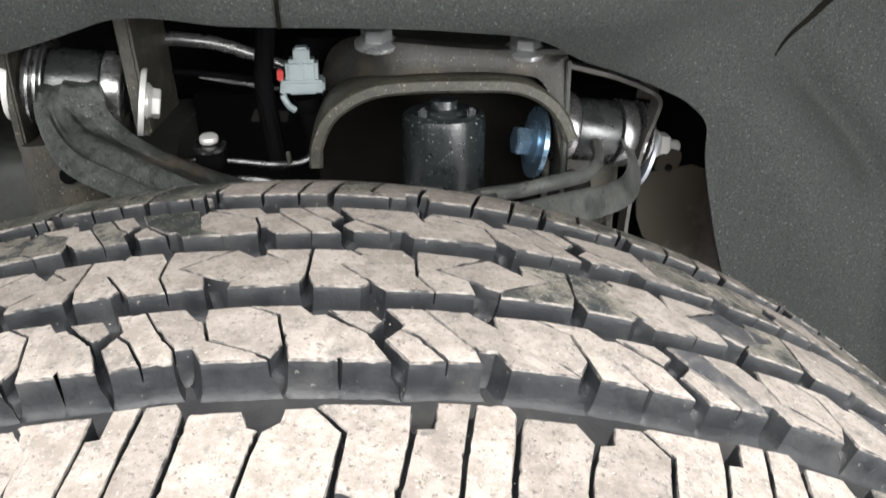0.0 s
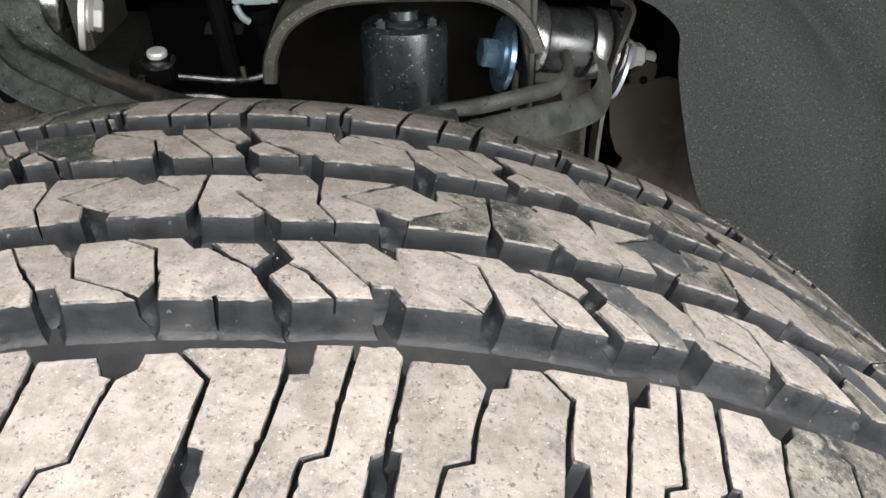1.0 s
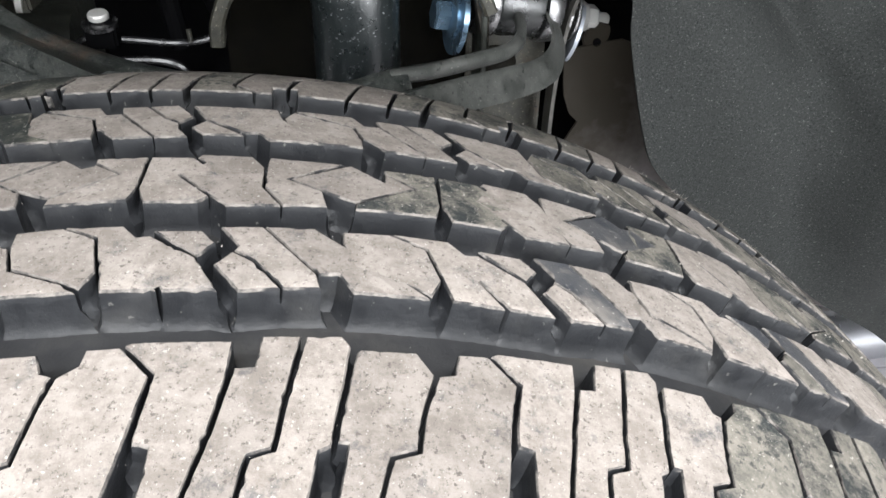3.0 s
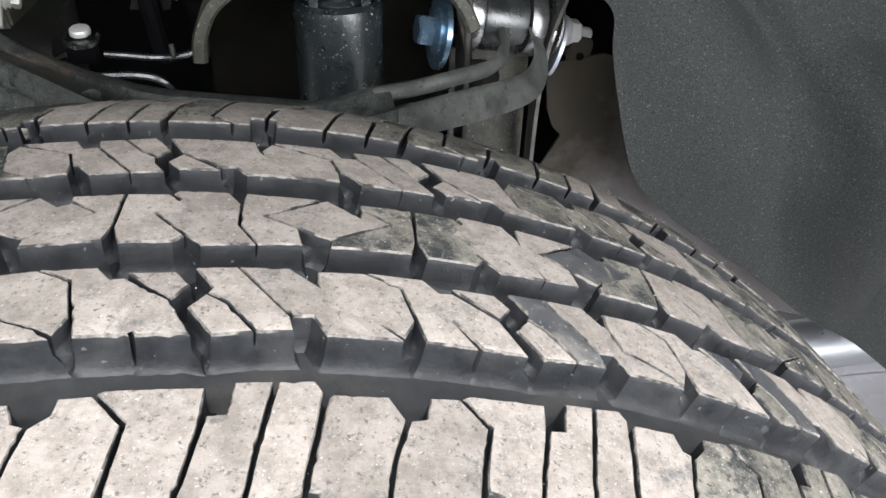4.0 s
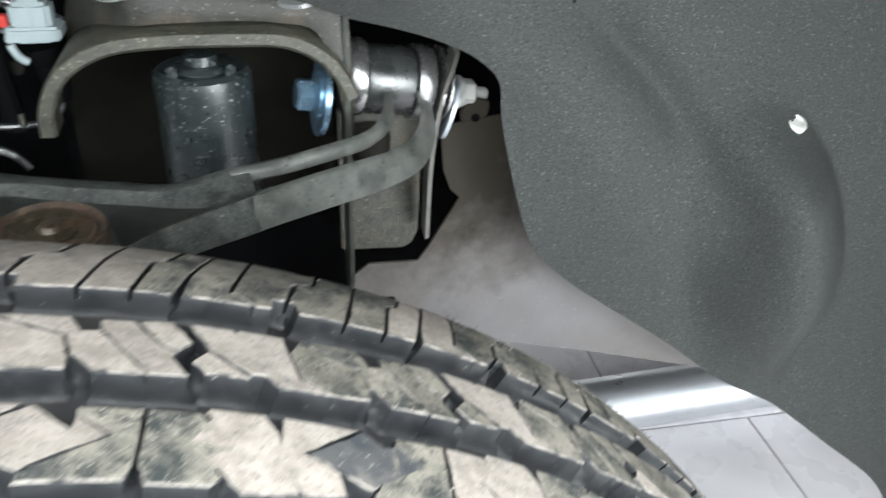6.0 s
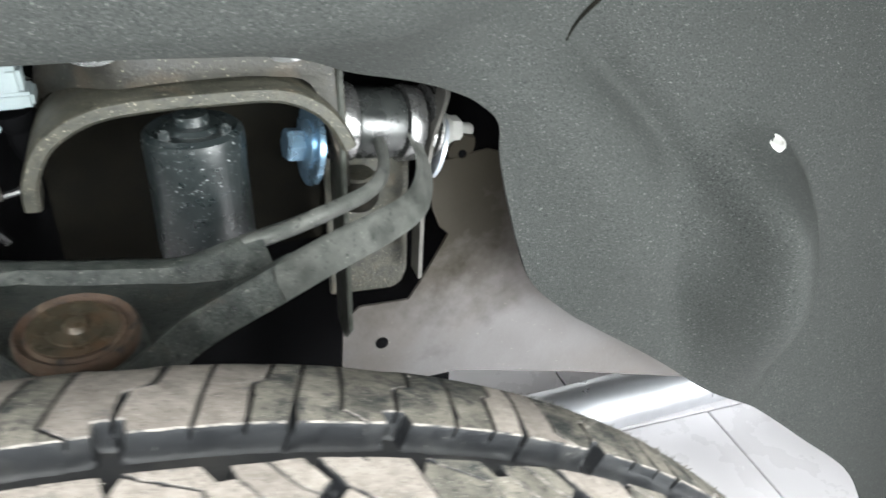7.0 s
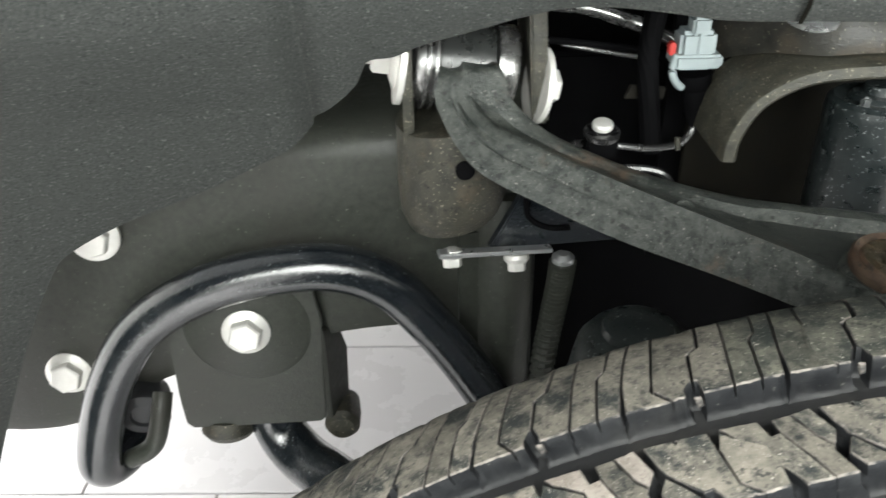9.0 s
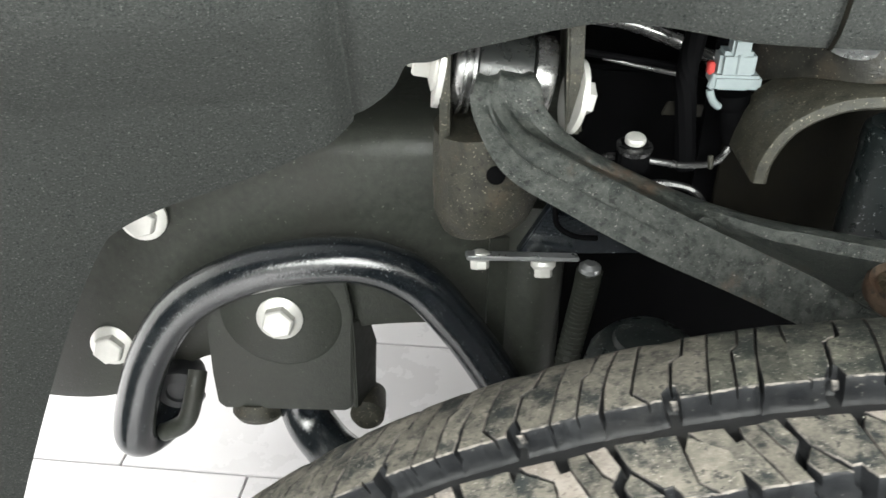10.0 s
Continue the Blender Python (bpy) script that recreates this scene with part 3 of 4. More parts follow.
LOW = [(-0.191, 0.411, 0.787), (-0.193, 0.399, 0.784), (-0.190, 0.383, 0.763), (-0.169, 0.354, 0.737), (-0.128, 0.330, 0.722), (-0.085, 0.302, 0.712), (-0.040, 0.262, 0.7115), (-0.004, 0.222, 0.713),
       (0.036, 0.176, 0.713), (0.086, 0.226, 0.715), (0.134, 0.264, 0.7095), (0.178, 0.304, 0.6995), (0.208, 0.328, 0.6945), (0.236, 0.350, 0.693), (0.253, 0.370, 0.6955), (0.2650, 0.400, 0.7040), (0.2672, 0.432, 0.7165)]
REAR = [(-0.150, 0.412, 0.786), (-0.147, 0.400, 0.783), (-0.141, 0.395, 0.766), (-0.119, 0.387, 0.747), (-0.085, 0.370, 0.735), (-0.050, 0.352, 0.7275), (-0.015, 0.332, 0.7255), (0.020, 0.321, 0.7245),
        (0.055, 0.317, 0.7215), (0.085, 0.313, 0.7195), (0.116, 0.315, 0.7255), (0.150, 0.330, 0.724), (0.182, 0.346, 0.724), (0.207, 0.366, 0.722), (0.221, 0.388, 0.723), (0.229, 0.418, 0.724), (0.230, 0.442, 0.730)]


def arm_body():
    """A pressed arm: a broad sloping face with a shallow groove in front, an open channel between two flanges towards the rear bush."""
    bm = bmesh.new()
    rings = []
    low, ridge, rear = curve_points(LOW, 7), curve_points(RIDGE, 7), curve_points(REAR, 7)
    count = len(low)
    for i, (a, b, c) in enumerate(zip(low, ridge, rear)):
        t = max(0.0, min(1.0, (16 * i / (count - 1) - 1) / 14))
        across = c - b
        wide = across.length
        across.normalize()
        up = Vector((0, 0, 1))
        deep = (0.0032 + 0.0068 * max(0.0, min(1.0, (t - 0.30) / 0.12))) * min(1.0, 10 * t + 0.1)
        band = min(0.018 if t < 0.4 else 0.013, wide * 0.42)
        out = (b - a).cross(c - b).normalized() * 0.0022
        if out.y > 0:
            out = -out
        dent = 2.3 * max(0.0, min(1.0, (0.46 - t) / 0.10, 12 * t))
        face = [a - across * 0.0005, a + (b - a) * 0.08 + out, a + (b - a) * 0.46 + out * 1.3, a + (b - a) * 0.54 + out * (1.3 - dent), a + (b - a) * 0.62 + out * (1.3 - dent), a + (b - a) * 0.70 + out * 1.2, a + (b - a) * 0.90 + out, b + up * 0.0005]
        front = [b + across * 0.003, b + across * 0.0055 - up * deep * 0.75, b + across * 0.008 - up * deep, b + across * max(0.009, wide * 0.55) - up * (deep + 0.001),
                 c - across * (band + 0.003) - up * deep * 0.9, c - across * band - up * 0.001, c - across * (band * 0.5) + up * 0.001, c - across * 0.002, c - up * 0.003, c - up * 0.016,
                 c - across * 0.006 - up * (deep + 0.016), b + across * 0.004 - up * (deep + 0.006), a + across * 0.004]
        late = max(0.0, min(1.0, (t - 0.66) / 0.14))
        sink = ((a - b) * 0.9).lerp(Vector((0, 0.0, -0.040)), late)
        lip = min(0.0045, wide * 0.12)
        channel = [b + across * lip, b + across * lip * 1.15 + sink * 0.15, b + across * lip * 1.3 + sink, b + across * wide * 0.5 + sink * 1.08,
                   c - across * lip * 2.3 + sink, c - across * lip * 2.0 + sink * 0.15, c - across * lip * 1.3, c - across * lip * 0.3, c + sink * 0.08, c + sink * 0.7,
                   c + sink * 1.2, b + across * wide * 0.5 + sink * 1.26, a + across * 0.004]
        w = max(0.0, min(1.0, (t - 0.53) / 0.11))
        w = w * w * (3 - 2 * w)
        tuck = across * 0.0035 * max(0.0, min(1.0, (i - count * 0.618) / 3))
        face = [p + tuck for p in face]
        rings.append(face + [p.lerp(q, w) for p, q in zip(front, channel)])
    # past the closed part, only the two rims run on to the bush
    shut = int(count * 0.649)
    loft(bm, rings[:shut], True, True)
    strips = [[], []]
    for i in range(int(count * 0.6225), count):
        a, b, c = low[i], ridge[i], rear[i]
        across = (c - b).normalized()
        lip = min(0.004, (c - b).length * 0.12)
        out = (b - a).cross(c - b).normalized() * 0.0018
        if out.y > 0:
            out = -out
        strips[0].append([a, a + (b - a) * 0.12 + out, a + (b - a) * 0.5 + out * 1.3, a + (b - a) * 0.9 + out, b, b + across * lip * 0.8, b + across * lip + (a - b) * 0.12, a + across * lip])
        strips[1].append([c - across * lip * 2.2 - up * 0.001, c - across * lip * 1.4 + up * 0.0008, c - across * lip * 0.4 + up * 0.0006, c - up * 0.001, c - up * 0.009, c - across * lip * 1.2 - up * 0.010, c - across * lip * 2.2 - up * 0.006])
    strap = bmesh.new()
    for strip in strips:
        loft(strap, strip)
    return bm, strap


PIVOT = Vector((0.53, 0.045, -0.085)).normalized()
arm = thing("upper_control_arm", "dusty dark grey pressed steel upper control arm with bolted bushes", "control arm")
shell, strap = arm_body()
part("arm_shell", shell, ARM_PAINT, arm, smooth=50)
part("strap", strap, STRAP, arm, "dust-greyed strap running to the rear bush", smooth=60)
part("weld_mark", turned((-0.052, 0.303, 0.7325), (0.1, -0.3, 1), [(0.007, -0.004), (0.007, 0.0002), (0.0056, 0.0014), (0.0042, 0.0006), (0.0, 0.0008)], 18), ARM_PAINT, arm)
for mid in (Vector((-0.1735, 0.432, 0.779)), Vector((0.236, 0.455, 0.726))):
    part("bush_eye", turned(mid - PIVOT * 0.020, PIVOT, [(0.022, 0), (0.0262, 0.002), (0.0272, 0.008), (0.0268, 0.020), (0.0272, 0.032), (0.0262, 0.038), (0.022, 0.040)], 32), EYE, arm, "dark pressed eye round the bush")
    for side in (-1, 1):
        part("sleeve", turned(mid + PIVOT * side * 0.020, PIVOT * side, [(0.016, 0), (0.0290, 0.000), (0.0298, 0.003), (0.0290, 0.012), (0.0275, 0.014), (0.014, 0.015)], 36), SLEEVE, arm, "bright steel sleeve")
    part("rubber_bush", turned(mid - PIVOT * 0.036, PIVOT, [(0.008, 0), (0.017, 0.001), (0.017, 0.071), (0.008, 0.072)], 24), RUBBER, arm)
joint = part("ball_joint", turned((0.034, 0.229, 0.7140), (0.06, -0.06, 1), [(0.0255, 0.017), (0.0268, 0.0205), (0.0270, 0.0250), (0.0256, 0.0272), (0.0238, 0.0255), (0.0222, 0.0248), (0.0210, 0.0264), (0.0155, 0.0256), (0.0, 0.0262)], 44), RUST, arm, "rusty ball joint cap")
part("joint_seat", turned((0.034, 0.229, 0.7140), (0.06, -0.06, 1), [(0.022, -0.03), (0.030, 0.006), (0.0292, 0.0165), (0.0265, 0.0192), (0.020, 0.0196)], 40), ARM_PAINT, arm)
part("cap_disc", turned((0.0346, 0.2284, 0.7395), (0.06, -0.06, 1), [(0.0200, -0.003), (0.0198, 0.0010), (0.0170, 0.0016), (0.0120, 0.0004), (0.0, 0.0008)], 36), GREASE, joint, "dark greasy disc")
part("grease_plug", turned((0.0356, 0.2275, 0.7400), (0.06, -0.06, 1), [(0.013, -0.002), (0.0125, 0.001), (0.006, 0.0015), (0.0045, 0.004), (0.0, 0.0045)], 20), GREASE, joint)

# ---- pivot brackets, cams and bolts ----
bracket = thing("front_pivot_bracket", "dusty olive steel bracket holding the front pivot", "bracket")
part("outer_plate", slab(arc_outline([(0.012, 0.065), (0.004, 0.15), (0.03, 0.18), (0.10, 0.18), (0.10, 0.06), (0.05, 0.045)], 3), (-0.207, 0.392, 0.655), (0.02, 1, 0), (0, 0, 1), -0.007, 0.0015), OLIVE, bracket)
part("inner_plate", slab([(0.0, 0.0), (0.0, 0.10), (0.10, 0.10), (0.10, 0.0)], (-0.128, 0.402, 0.745), (0.02, 1, 0), (-0.06, 0, 1), 0.011, 0.002), OLIVE, bracket)
bm = turned((-0.180, 0.43, 0.748), (0, 0, -1), [(0.040, 0), (0.0405, 0.045), (0.0395, 0.065), (0.034, 0.079), (0.022, 0.085), (0.0, 0.086)], 36)
for v in bm.verts:
    v.co.y = 0.43 + (v.co.y - 0.43) * 1.25
    v.co.z += 0.2 * (v.co.x + 0.18)
part("cup", bm, OLIVE, bracket, "rounded pressed cup with a drain hole")
part("drain_hole", turned((-0.174, 0.3788, 0.724), (0.05, -1, 0.15), [(0.0065, -0.002), (0.0065, 0.0006), (0.005, 0.0008), (0.0, 0.0004)], 20), BLACK, bracket)

rear = thing("rear_pivot_bracket", "dusty olive bent steel bracket holding the rear pivot", "bracket")
bm = bmesh.new()
line = curve_points([(0.203, 0.424, 0.788), (0.245, 0.424, 0.777), (0.275, 0.424, 0.765), (0.2845, 0.424, 0.757), (0.284, 0.425, 0.746), (0.276, 0.430, 0.712), (0.270, 0.432, 0.66), (0.269, 0.436, 0.59)], 5)
rings = []
for i, q in enumerate(line):
    along = (line[min(i + 1, len(line) - 1)] - line[max(i - 1, 0)]).normalized()
    out = Vector((-along.z, 0, along.x)) * 0.0018
    rings.append([q - out, q + out + Vector((0, 0.001, 0)), q + out + Vector((0.001, 0.022, 0)), q - out + Vector((0.001, 0.022, 0))])
loft(bm, rings)
part("bent_plate", bm, EDGED, rear)
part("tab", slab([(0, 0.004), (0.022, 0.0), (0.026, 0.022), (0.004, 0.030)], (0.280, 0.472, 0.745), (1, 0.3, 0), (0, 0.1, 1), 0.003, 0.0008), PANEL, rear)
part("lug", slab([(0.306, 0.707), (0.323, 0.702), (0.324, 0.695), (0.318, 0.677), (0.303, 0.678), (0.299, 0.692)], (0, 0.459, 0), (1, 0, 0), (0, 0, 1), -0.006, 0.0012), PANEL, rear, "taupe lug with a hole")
part("lug_hole", turned((0.312, 0.4592, 0.688), (0, -1, 0), [(0.0036, -0.001), (0.0036, 0.0012), (0.0, 0.0012)], 16), BLACK, rear)
part("web", slab([(0.200, 0.70), (0.200, 0.5655), (0.255, 0.5625), (0.263, 0.567), (0.268, 0.580), (0.270, 0.70)], (0, 0.470, 0), (1, 0, 0), (0, 0, 1), -0.005, 0.001), OLIVE, rear)
part("spacer", turned((0.275, 0.459, 0.7195), PIVOT, [(0.012, 0), (0.0295, 0.0), (0.0295, 0.002), (0.012, 0.0025)], 32), SLEEVE, rear, "thin bright spacer ring")
part("spacer", turned((0.281, 0.4595, 0.7185), PIVOT, [(0.012, 0), (0.0290, 0.0), (0.0290, 0.002), (0.012, 0.0025)], 32), SLEEVE, rear, "thin bright spacer ring")
for dx in (-0.195, -0.2005):
    part("spacer", turned((dx, 0.4215, 0.7835), PIVOT, [(0.012, 0), (0.0305, 0.0), (0.0305, 0.0018), (0.012, 0.0022)], 32), SLEEVE, bracket, "thin bright spacer ring")

cams = "cam bolts of the control arm"
bolt("cam_bolt", "pale zinc cam bolt with a round eccentric washer", (-0.213, 0.424, 0.786), -PIVOT, 0.020, 0.0125, 0.014, PALE, cams, 0.031, 0.2, 0.022)
bolt("cam_nut", "pale zinc nut on a round cam washer", (-0.1255, 0.414, 0.769), Vector((0.52, 0.10, -0.10)), 0.015, 0.0115, 0.008, PALE, cams, 0.0255, 0.5)
bolt("cam_bolt", "bluish zinc cam bolt inside the bump stop bracket", (0.187, 0.440, 0.7205), -PIVOT, 0.018, 0.0125, 0.014, BLUEZINC, cams, 0.030, 0.2, 0.0)
rear_nut = bolt("cam_nut", "pale zinc nut and stud beyond the rear bracket", (0.296, 0.466, 0.7085), PIVOT, 0.0135, 0.0115, 0.012, PALE, cams, 0.0, 0.1, 0.027)

part("washer", turned((0.2875, 0.455, 0.6985), (0.50, -0.10, -0.15), [(0.008, 0), (0.0238, 0), (0.0238, 0.0030), (0.008, 0.0034)], 32), COOLZINC, rear_nut, "bluish white eccentric washer")

# ---- the bump stop and its hooped bracket ----
HOOP = [(0.004, 0.392, 0.720), (0.006, 0.392, 0.738), (0.019, 0.392, 0.761), (0.046, 0.392, 0.776), (0.080, 0.392, 0.780), (0.120, 0.392, 0.780), (0.158, 0.392, 0.778), (0.181, 0.392, 0.768), (0.195, 0.392, 0.753), (0.203, 0.392, 0.736)]
hoop = thing("bump_stop_bracket", "dusty olive hooped steel bracket over the bump stop", "bracket")
bm = bmesh.new()
rings = []
line = curve_points(HOOP, 6)
for i, q in enumerate(line):
    along = (line[min(i + 1, len(line) - 1)] - line[max(i - 1, 0)]).normalized()
    out = Vector((-along.z, 0, along.x))
    rings.append([q + out * o + Vector((0, d, 0)) for o, d in ((-0.0052, 0.0), (-0.003, -0.0022), (0.0038, -0.002), (0.0052, 0.0), (0.0045, 0.07), (0.001, 0.07), (0.0005, 0.026), (-0.0045, 0.026))])
loft(bm, rings)
part("hoop", bm, OLIVE, hoop, smooth=45)
bm = bmesh.new()
outer = curve_points([(0.004, 0, 0.735), (0.007, 0, 0.765), (0.020, 0, 0.796), (0.050, 0, 0.811), (0.12, 0, 0.806), (0.188, 0, 0.800), (0.203, 0, 0.789), (0.206, 0, 0.70)], 5)
inner_line = curve_points([(0.006, 0, 0.735), (0.009, 0, 0.750), (0.020, 0, 0.768), (0.047, 0, 0.783), (0.10, 0, 0.787), (0.158, 0, 0.785), (0.186, 0, 0.771), (0.202, 0, 0.70)], 5)
rings = []
for a, b in zip(outer, inner_line):
    # the left flank rounds back into the dark
    back = [0.408 + 0.085 * (max(0.0, 0.066 - q.x) / 0.06) ** 1.5 for q in (a, b)]
    mid = (a + b) / 2
    rings.append([Vector((a.x, back[0] + 0.012, a.z + 0.001)), Vector((a.x, back[0] + 0.002, a.z - 0.001)), Vector((mid.x, (back[0] + back[1]) / 2 - 0.002, mid.z)), Vector((b.x, back[1], b.z)), Vector((b.x, back[1] + 0.012, b.z)), Vector((mid.x, (back[0] + back[1]) / 2 + 0.012, mid.z))])
loft(bm, rings)
part("tower", bm, TOWER, hoop, smooth=50)
part("tower_top", slab([(0.05, 0.004), (0.205, -0.002), (0.205, 0.09), (0.05, 0.09)], (0, 0.409, 0.803), (1, 0, 0), (0, 1, 0.05), -0.004, 0.001), RAIL, hoop)
# web coloured near-black for the shade inside the hoop
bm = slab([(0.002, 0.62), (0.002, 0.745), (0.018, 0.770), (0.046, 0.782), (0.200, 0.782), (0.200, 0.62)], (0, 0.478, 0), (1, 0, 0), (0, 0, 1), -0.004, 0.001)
part("inner_web", bm, DEEP_SHADE, hoop)
part("web_hole", turned((0.041, 0.4756, 0.752), (0, -1, 0), [(0.0055, -0.001), (0.0055, 0.0006), (0.0, 0.0006)], 20), BLACK, hoop)
# plate coloured near-black for the shade at the back of the hoop
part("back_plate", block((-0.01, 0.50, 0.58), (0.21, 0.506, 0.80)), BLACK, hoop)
part("side_flange", slab([(0.02, 0), (0.05, 0.0), (0.05, 0.242), (0, 0.242), (0, 0.02)], (0.203, 0.404, 0.553), (0.05, 1, 0), (0, 0, 1), -0.004, 0.001), RAIL, hoop)
stop = thing("bump_stop", "dark speckled rubber bump stop hanging in the hooped bracket", "bump stop")
part("cushion", turned((0.104, 0.406, 0.647), (0, 0, 1), [(0.024, 0), (0.030, 0.006), (0.0325, 0.03), (0.0318, 0.085), (0.0325, 0.102), (0.0315, 0.1085), (0.028, 0.1115), (0.024, 0.1105), (0.012, 0.1105)], 40), BUMPER, stop)
part("cup", turned((0.104, 0.406, 0.752), (0, 0, 1), [(0.019, 0), (0.0195, 0.006), (0.017, 0.0085), (0.011, 0.009), (0.0105, 0.015)], 28), BUMPER, stop)
for sx in (-0.018, 0.019):
    part("tab", block((0.104 + sx - 0.0032, 0.387, 0.756), (0.104 + sx + 0.0032, 0.391, 0.7645), 0.0015), BUMPER, stop)
for at in ((0.054, 0.420, 0.8075), (0.169, 0.420, 0.8000)):
    bolt("tower_bolt", "bright zinc bolt on top of the bump stop bracket", at, (0, -0.25, 1), 0.017, 0.012, 0.010, ZINC, "bolts on the bump stop bracket")

# ---- brake hose bracket, hose and damper body ----
stay = thing("hose_bracket", "dark steel stay bolted below the pivot cup", "bracket")
part("strip", slab([(0, 0), (0.085, -0.008), (0.085, -0.011), (0, -0.004)], (-0.192, 0.385, 0.656), (1, 0.2, 0), (0, 0, 1), -0.009, 0.0008), ZINC, stay)
part("stay_plate", slab([(0, 0), (0.10, 0.0), (0.098, 0.016), (0.06, 0.02), (0.045, 0.045), (0.025, 0.045)], (-0.155, 0.412, 0.643), (1, 0.1, 0), (0, 0, 1), -0.01, 0.0012), GLOSS, stay)
part("wire_loop", tube([(-0.130, 0.405, 0.692), (-0.128, 0.402, 0.676), (-0.115, 0.400, 0.668), (-0.098, 0.402, 0.666)], 0.0022, 8), BLACK, stay)
for at in ((-0.183, 0.397, 0.651), (-0.135, 0.407, 0.640)):
    bolt("stay_bolt", "small pale zinc bolt under the hose stay", at, (0.05, -0.45, -1), 0.0095, 0.007, 0.008, PALE, "bolts of the hose stay")
hose = thing("brake_hose", "ribbed dark grey brake hose hanging from the stay", "hose")
HOSE = curve_points([(-0.098, 0.418, 0.628), (-0.0995, 0.420, 0.605), (-0.103, 0.421, 0.575), (-0.108, 0.421, 0.53), (-0.112, 0.42, 0.46)], 22)
bm = bmesh.new()
rings = []
for i, q in enumerate(HOSE):
    r = 0.0090 + (0.0016 if i % 3 == 0 else -0.0006)
    rings.append([q + Vector((r * math.cos(k * math.pi / 6), r * math.sin(k * math.pi / 6), 0)) for k in range(12)])
loft(bm, rings)
part("sleeve", bm, RAIL, hose, smooth=20)
part("end_cap", turned((-0.098, 0.418, 0.629), (0, 0, 1), [(0.0085, -0.004), (0.0085, 0.003), (0.005, 0.006), (0.0, 0.0065)], 16), ZINC, hose)
damper = thing("damper", "dark grey damper tube standing behind the brake hose", "damper")
part("tube", turned((-0.138, 0.478, 0.36), (0.0, 0, 1), [(0.027, 0), (0.027, 0.29), (0.022, 0.30)], 28), RAIL, damper)
part("fin", slab([(0, 0), (0.018, 0), (0.018, 0.12), (0, 0.12)], (-0.176, 0.462, 0.51), (1, 0.2, 0), (0, 0, 1), 0.004), RAIL, damper)
boot = thing("ball_joint_boot", "grey dusty rubber boot low behind the wheel", "boot")
part("bellows", turned((-0.088, 0.245, 0.60), (0, 0, 1), [(0.036, 0), (0.038, 0.03), (0.036, 0.06), (0.032, 0.080), (0.026, 0.088), (0.020, 0.090), (0.019, 0.094), (0.012, 0.097), (0.0, 0.098)], 28), BUMPER, boot)

# ---- wiring and pipes in the dark behind ----
pipe = thing("metal_pipe", "dull metal pipe running into the dark engine bay", "pipe")
part("pipe", tube([(-0.128, 0.50, 0.802), (-0.104, 0.50, 0.801), (-0.07, 0.50, 0.795), (-0.025, 0.50, 0.778), (0.02, 0.505, 0.755)], 0.0058, 12), SLEEVE, pipe)
plug = thing("sensor_connector", "pale grey plastic sensor connector with a red lock", "connector")
part("housing", block((-0.016, 0.438, 0.768), (0.010, 0.458, 0.796), 0.003), GREYPLASTIC, plug)
part("collar", block((-0.019, 0.435, 0.770), (0.015, 0.461, 0.780), 0.002), GREYPLASTIC, plug)
part("latch", block((-0.009, 0.437, 0.793), (0.004, 0.452, 0.806), 0.002), GREYPLASTIC, plug)
part("rib", block((-0.004, 0.4365, 0.780), (-0.001, 0.440, 0.796), 0.0008), GREYPLASTIC, plug)
part("hook", tube([(-0.017, 0.440, 0.780), (-0.019, 0.440, 0.768), (-0.015, 0.440, 0.759), (-0.010, 0.441, 0.755)], 0.0028, 8), GREYPLASTIC, plug)
part("lock", block((-0.023, 0.440, 0.779), (-0.018, 0.447, 0.788), 0.001), RED, plug, "red plastic lock")
part("boot", turned((0.0, 0.447, 0.764), (0.15, 0, -1), [(0.012, 0), (0.012, 0.008), (0.0095, 0.012), (0.0105, 0.02), (0.009, 0.03), (0.006, 0.04)], 18), BLACK, plug)
part("lead", tube([(0.004, 0.447, 0.735), (0.004, 0.445, 0.722), (-0.006, 0.44, 0.712), (-0.03, 0.432, 0.712), (-0.06, 0.425, 0.718), (-0.09, 0.42, 0.722), (-0.11, 0.42, 0.712)], 0.0028, 10), WIRE, plug)
plug.location = Vector((-0.0032, 0.0147, -0.0055)) * S
cable = thing("wire_clip", "small white cable clip on a black wire", "clip")
part("cap", turned((-0.078, 0.414, 0.740), (0, -0.2, 1), [(0.005, -0.016), (0.005, -0.004), (0.0072, -0.003), (0.0074, -0.0005), (0.0071, 0.0004), (0.0066, 0.0012), (0.0050, 0.0016), (0.0, 0.0016)], 20), PALE, cable)
part("collar", turned((-0.078, 0.414, 0.7345), (0, -0.2, 1), [(0.006, -0.004), (0.0125, -0.003), (0.0128, 0.0), (0.006, 0.0012)], 24), WIRE, cable)
part("foot", block((-0.089, 0.408, 0.716), (-0.067, 0.424, 0.7365), 0.002), BLACK, cable)
wire = thing("wiring", "black wiring loom crossing behind the control arm", "wire")
part("upper_wire", tube([(-0.12, 0.50, 0.775), (-0.08, 0.498, 0.771), (-0.03, 0.495, 0.764), (0.02, 0.49, 0.75)], 0.0028, 8), BLACK, wire)
part("loom", tube([(-0.03, 0.47, 0.83), (-0.035, 0.468, 0.80), (-0.038, 0.465, 0.77), (-0.035, 0.46, 0.74), (-0.03, 0.455, 0.70)], 0.008, 10), BLACK, wire)
part("lower_wire", tube([(-0.09, 0.415, 0.705), (-0.05, 0.42, 0.703), (-0.03, 0.42, 0.698), (-0.02, 0.422, 0.685)], 0.003, 8), WIRE, wire)

plate = thing("small_bracket", "small dull metal bracket deep behind the wiring", "bracket")
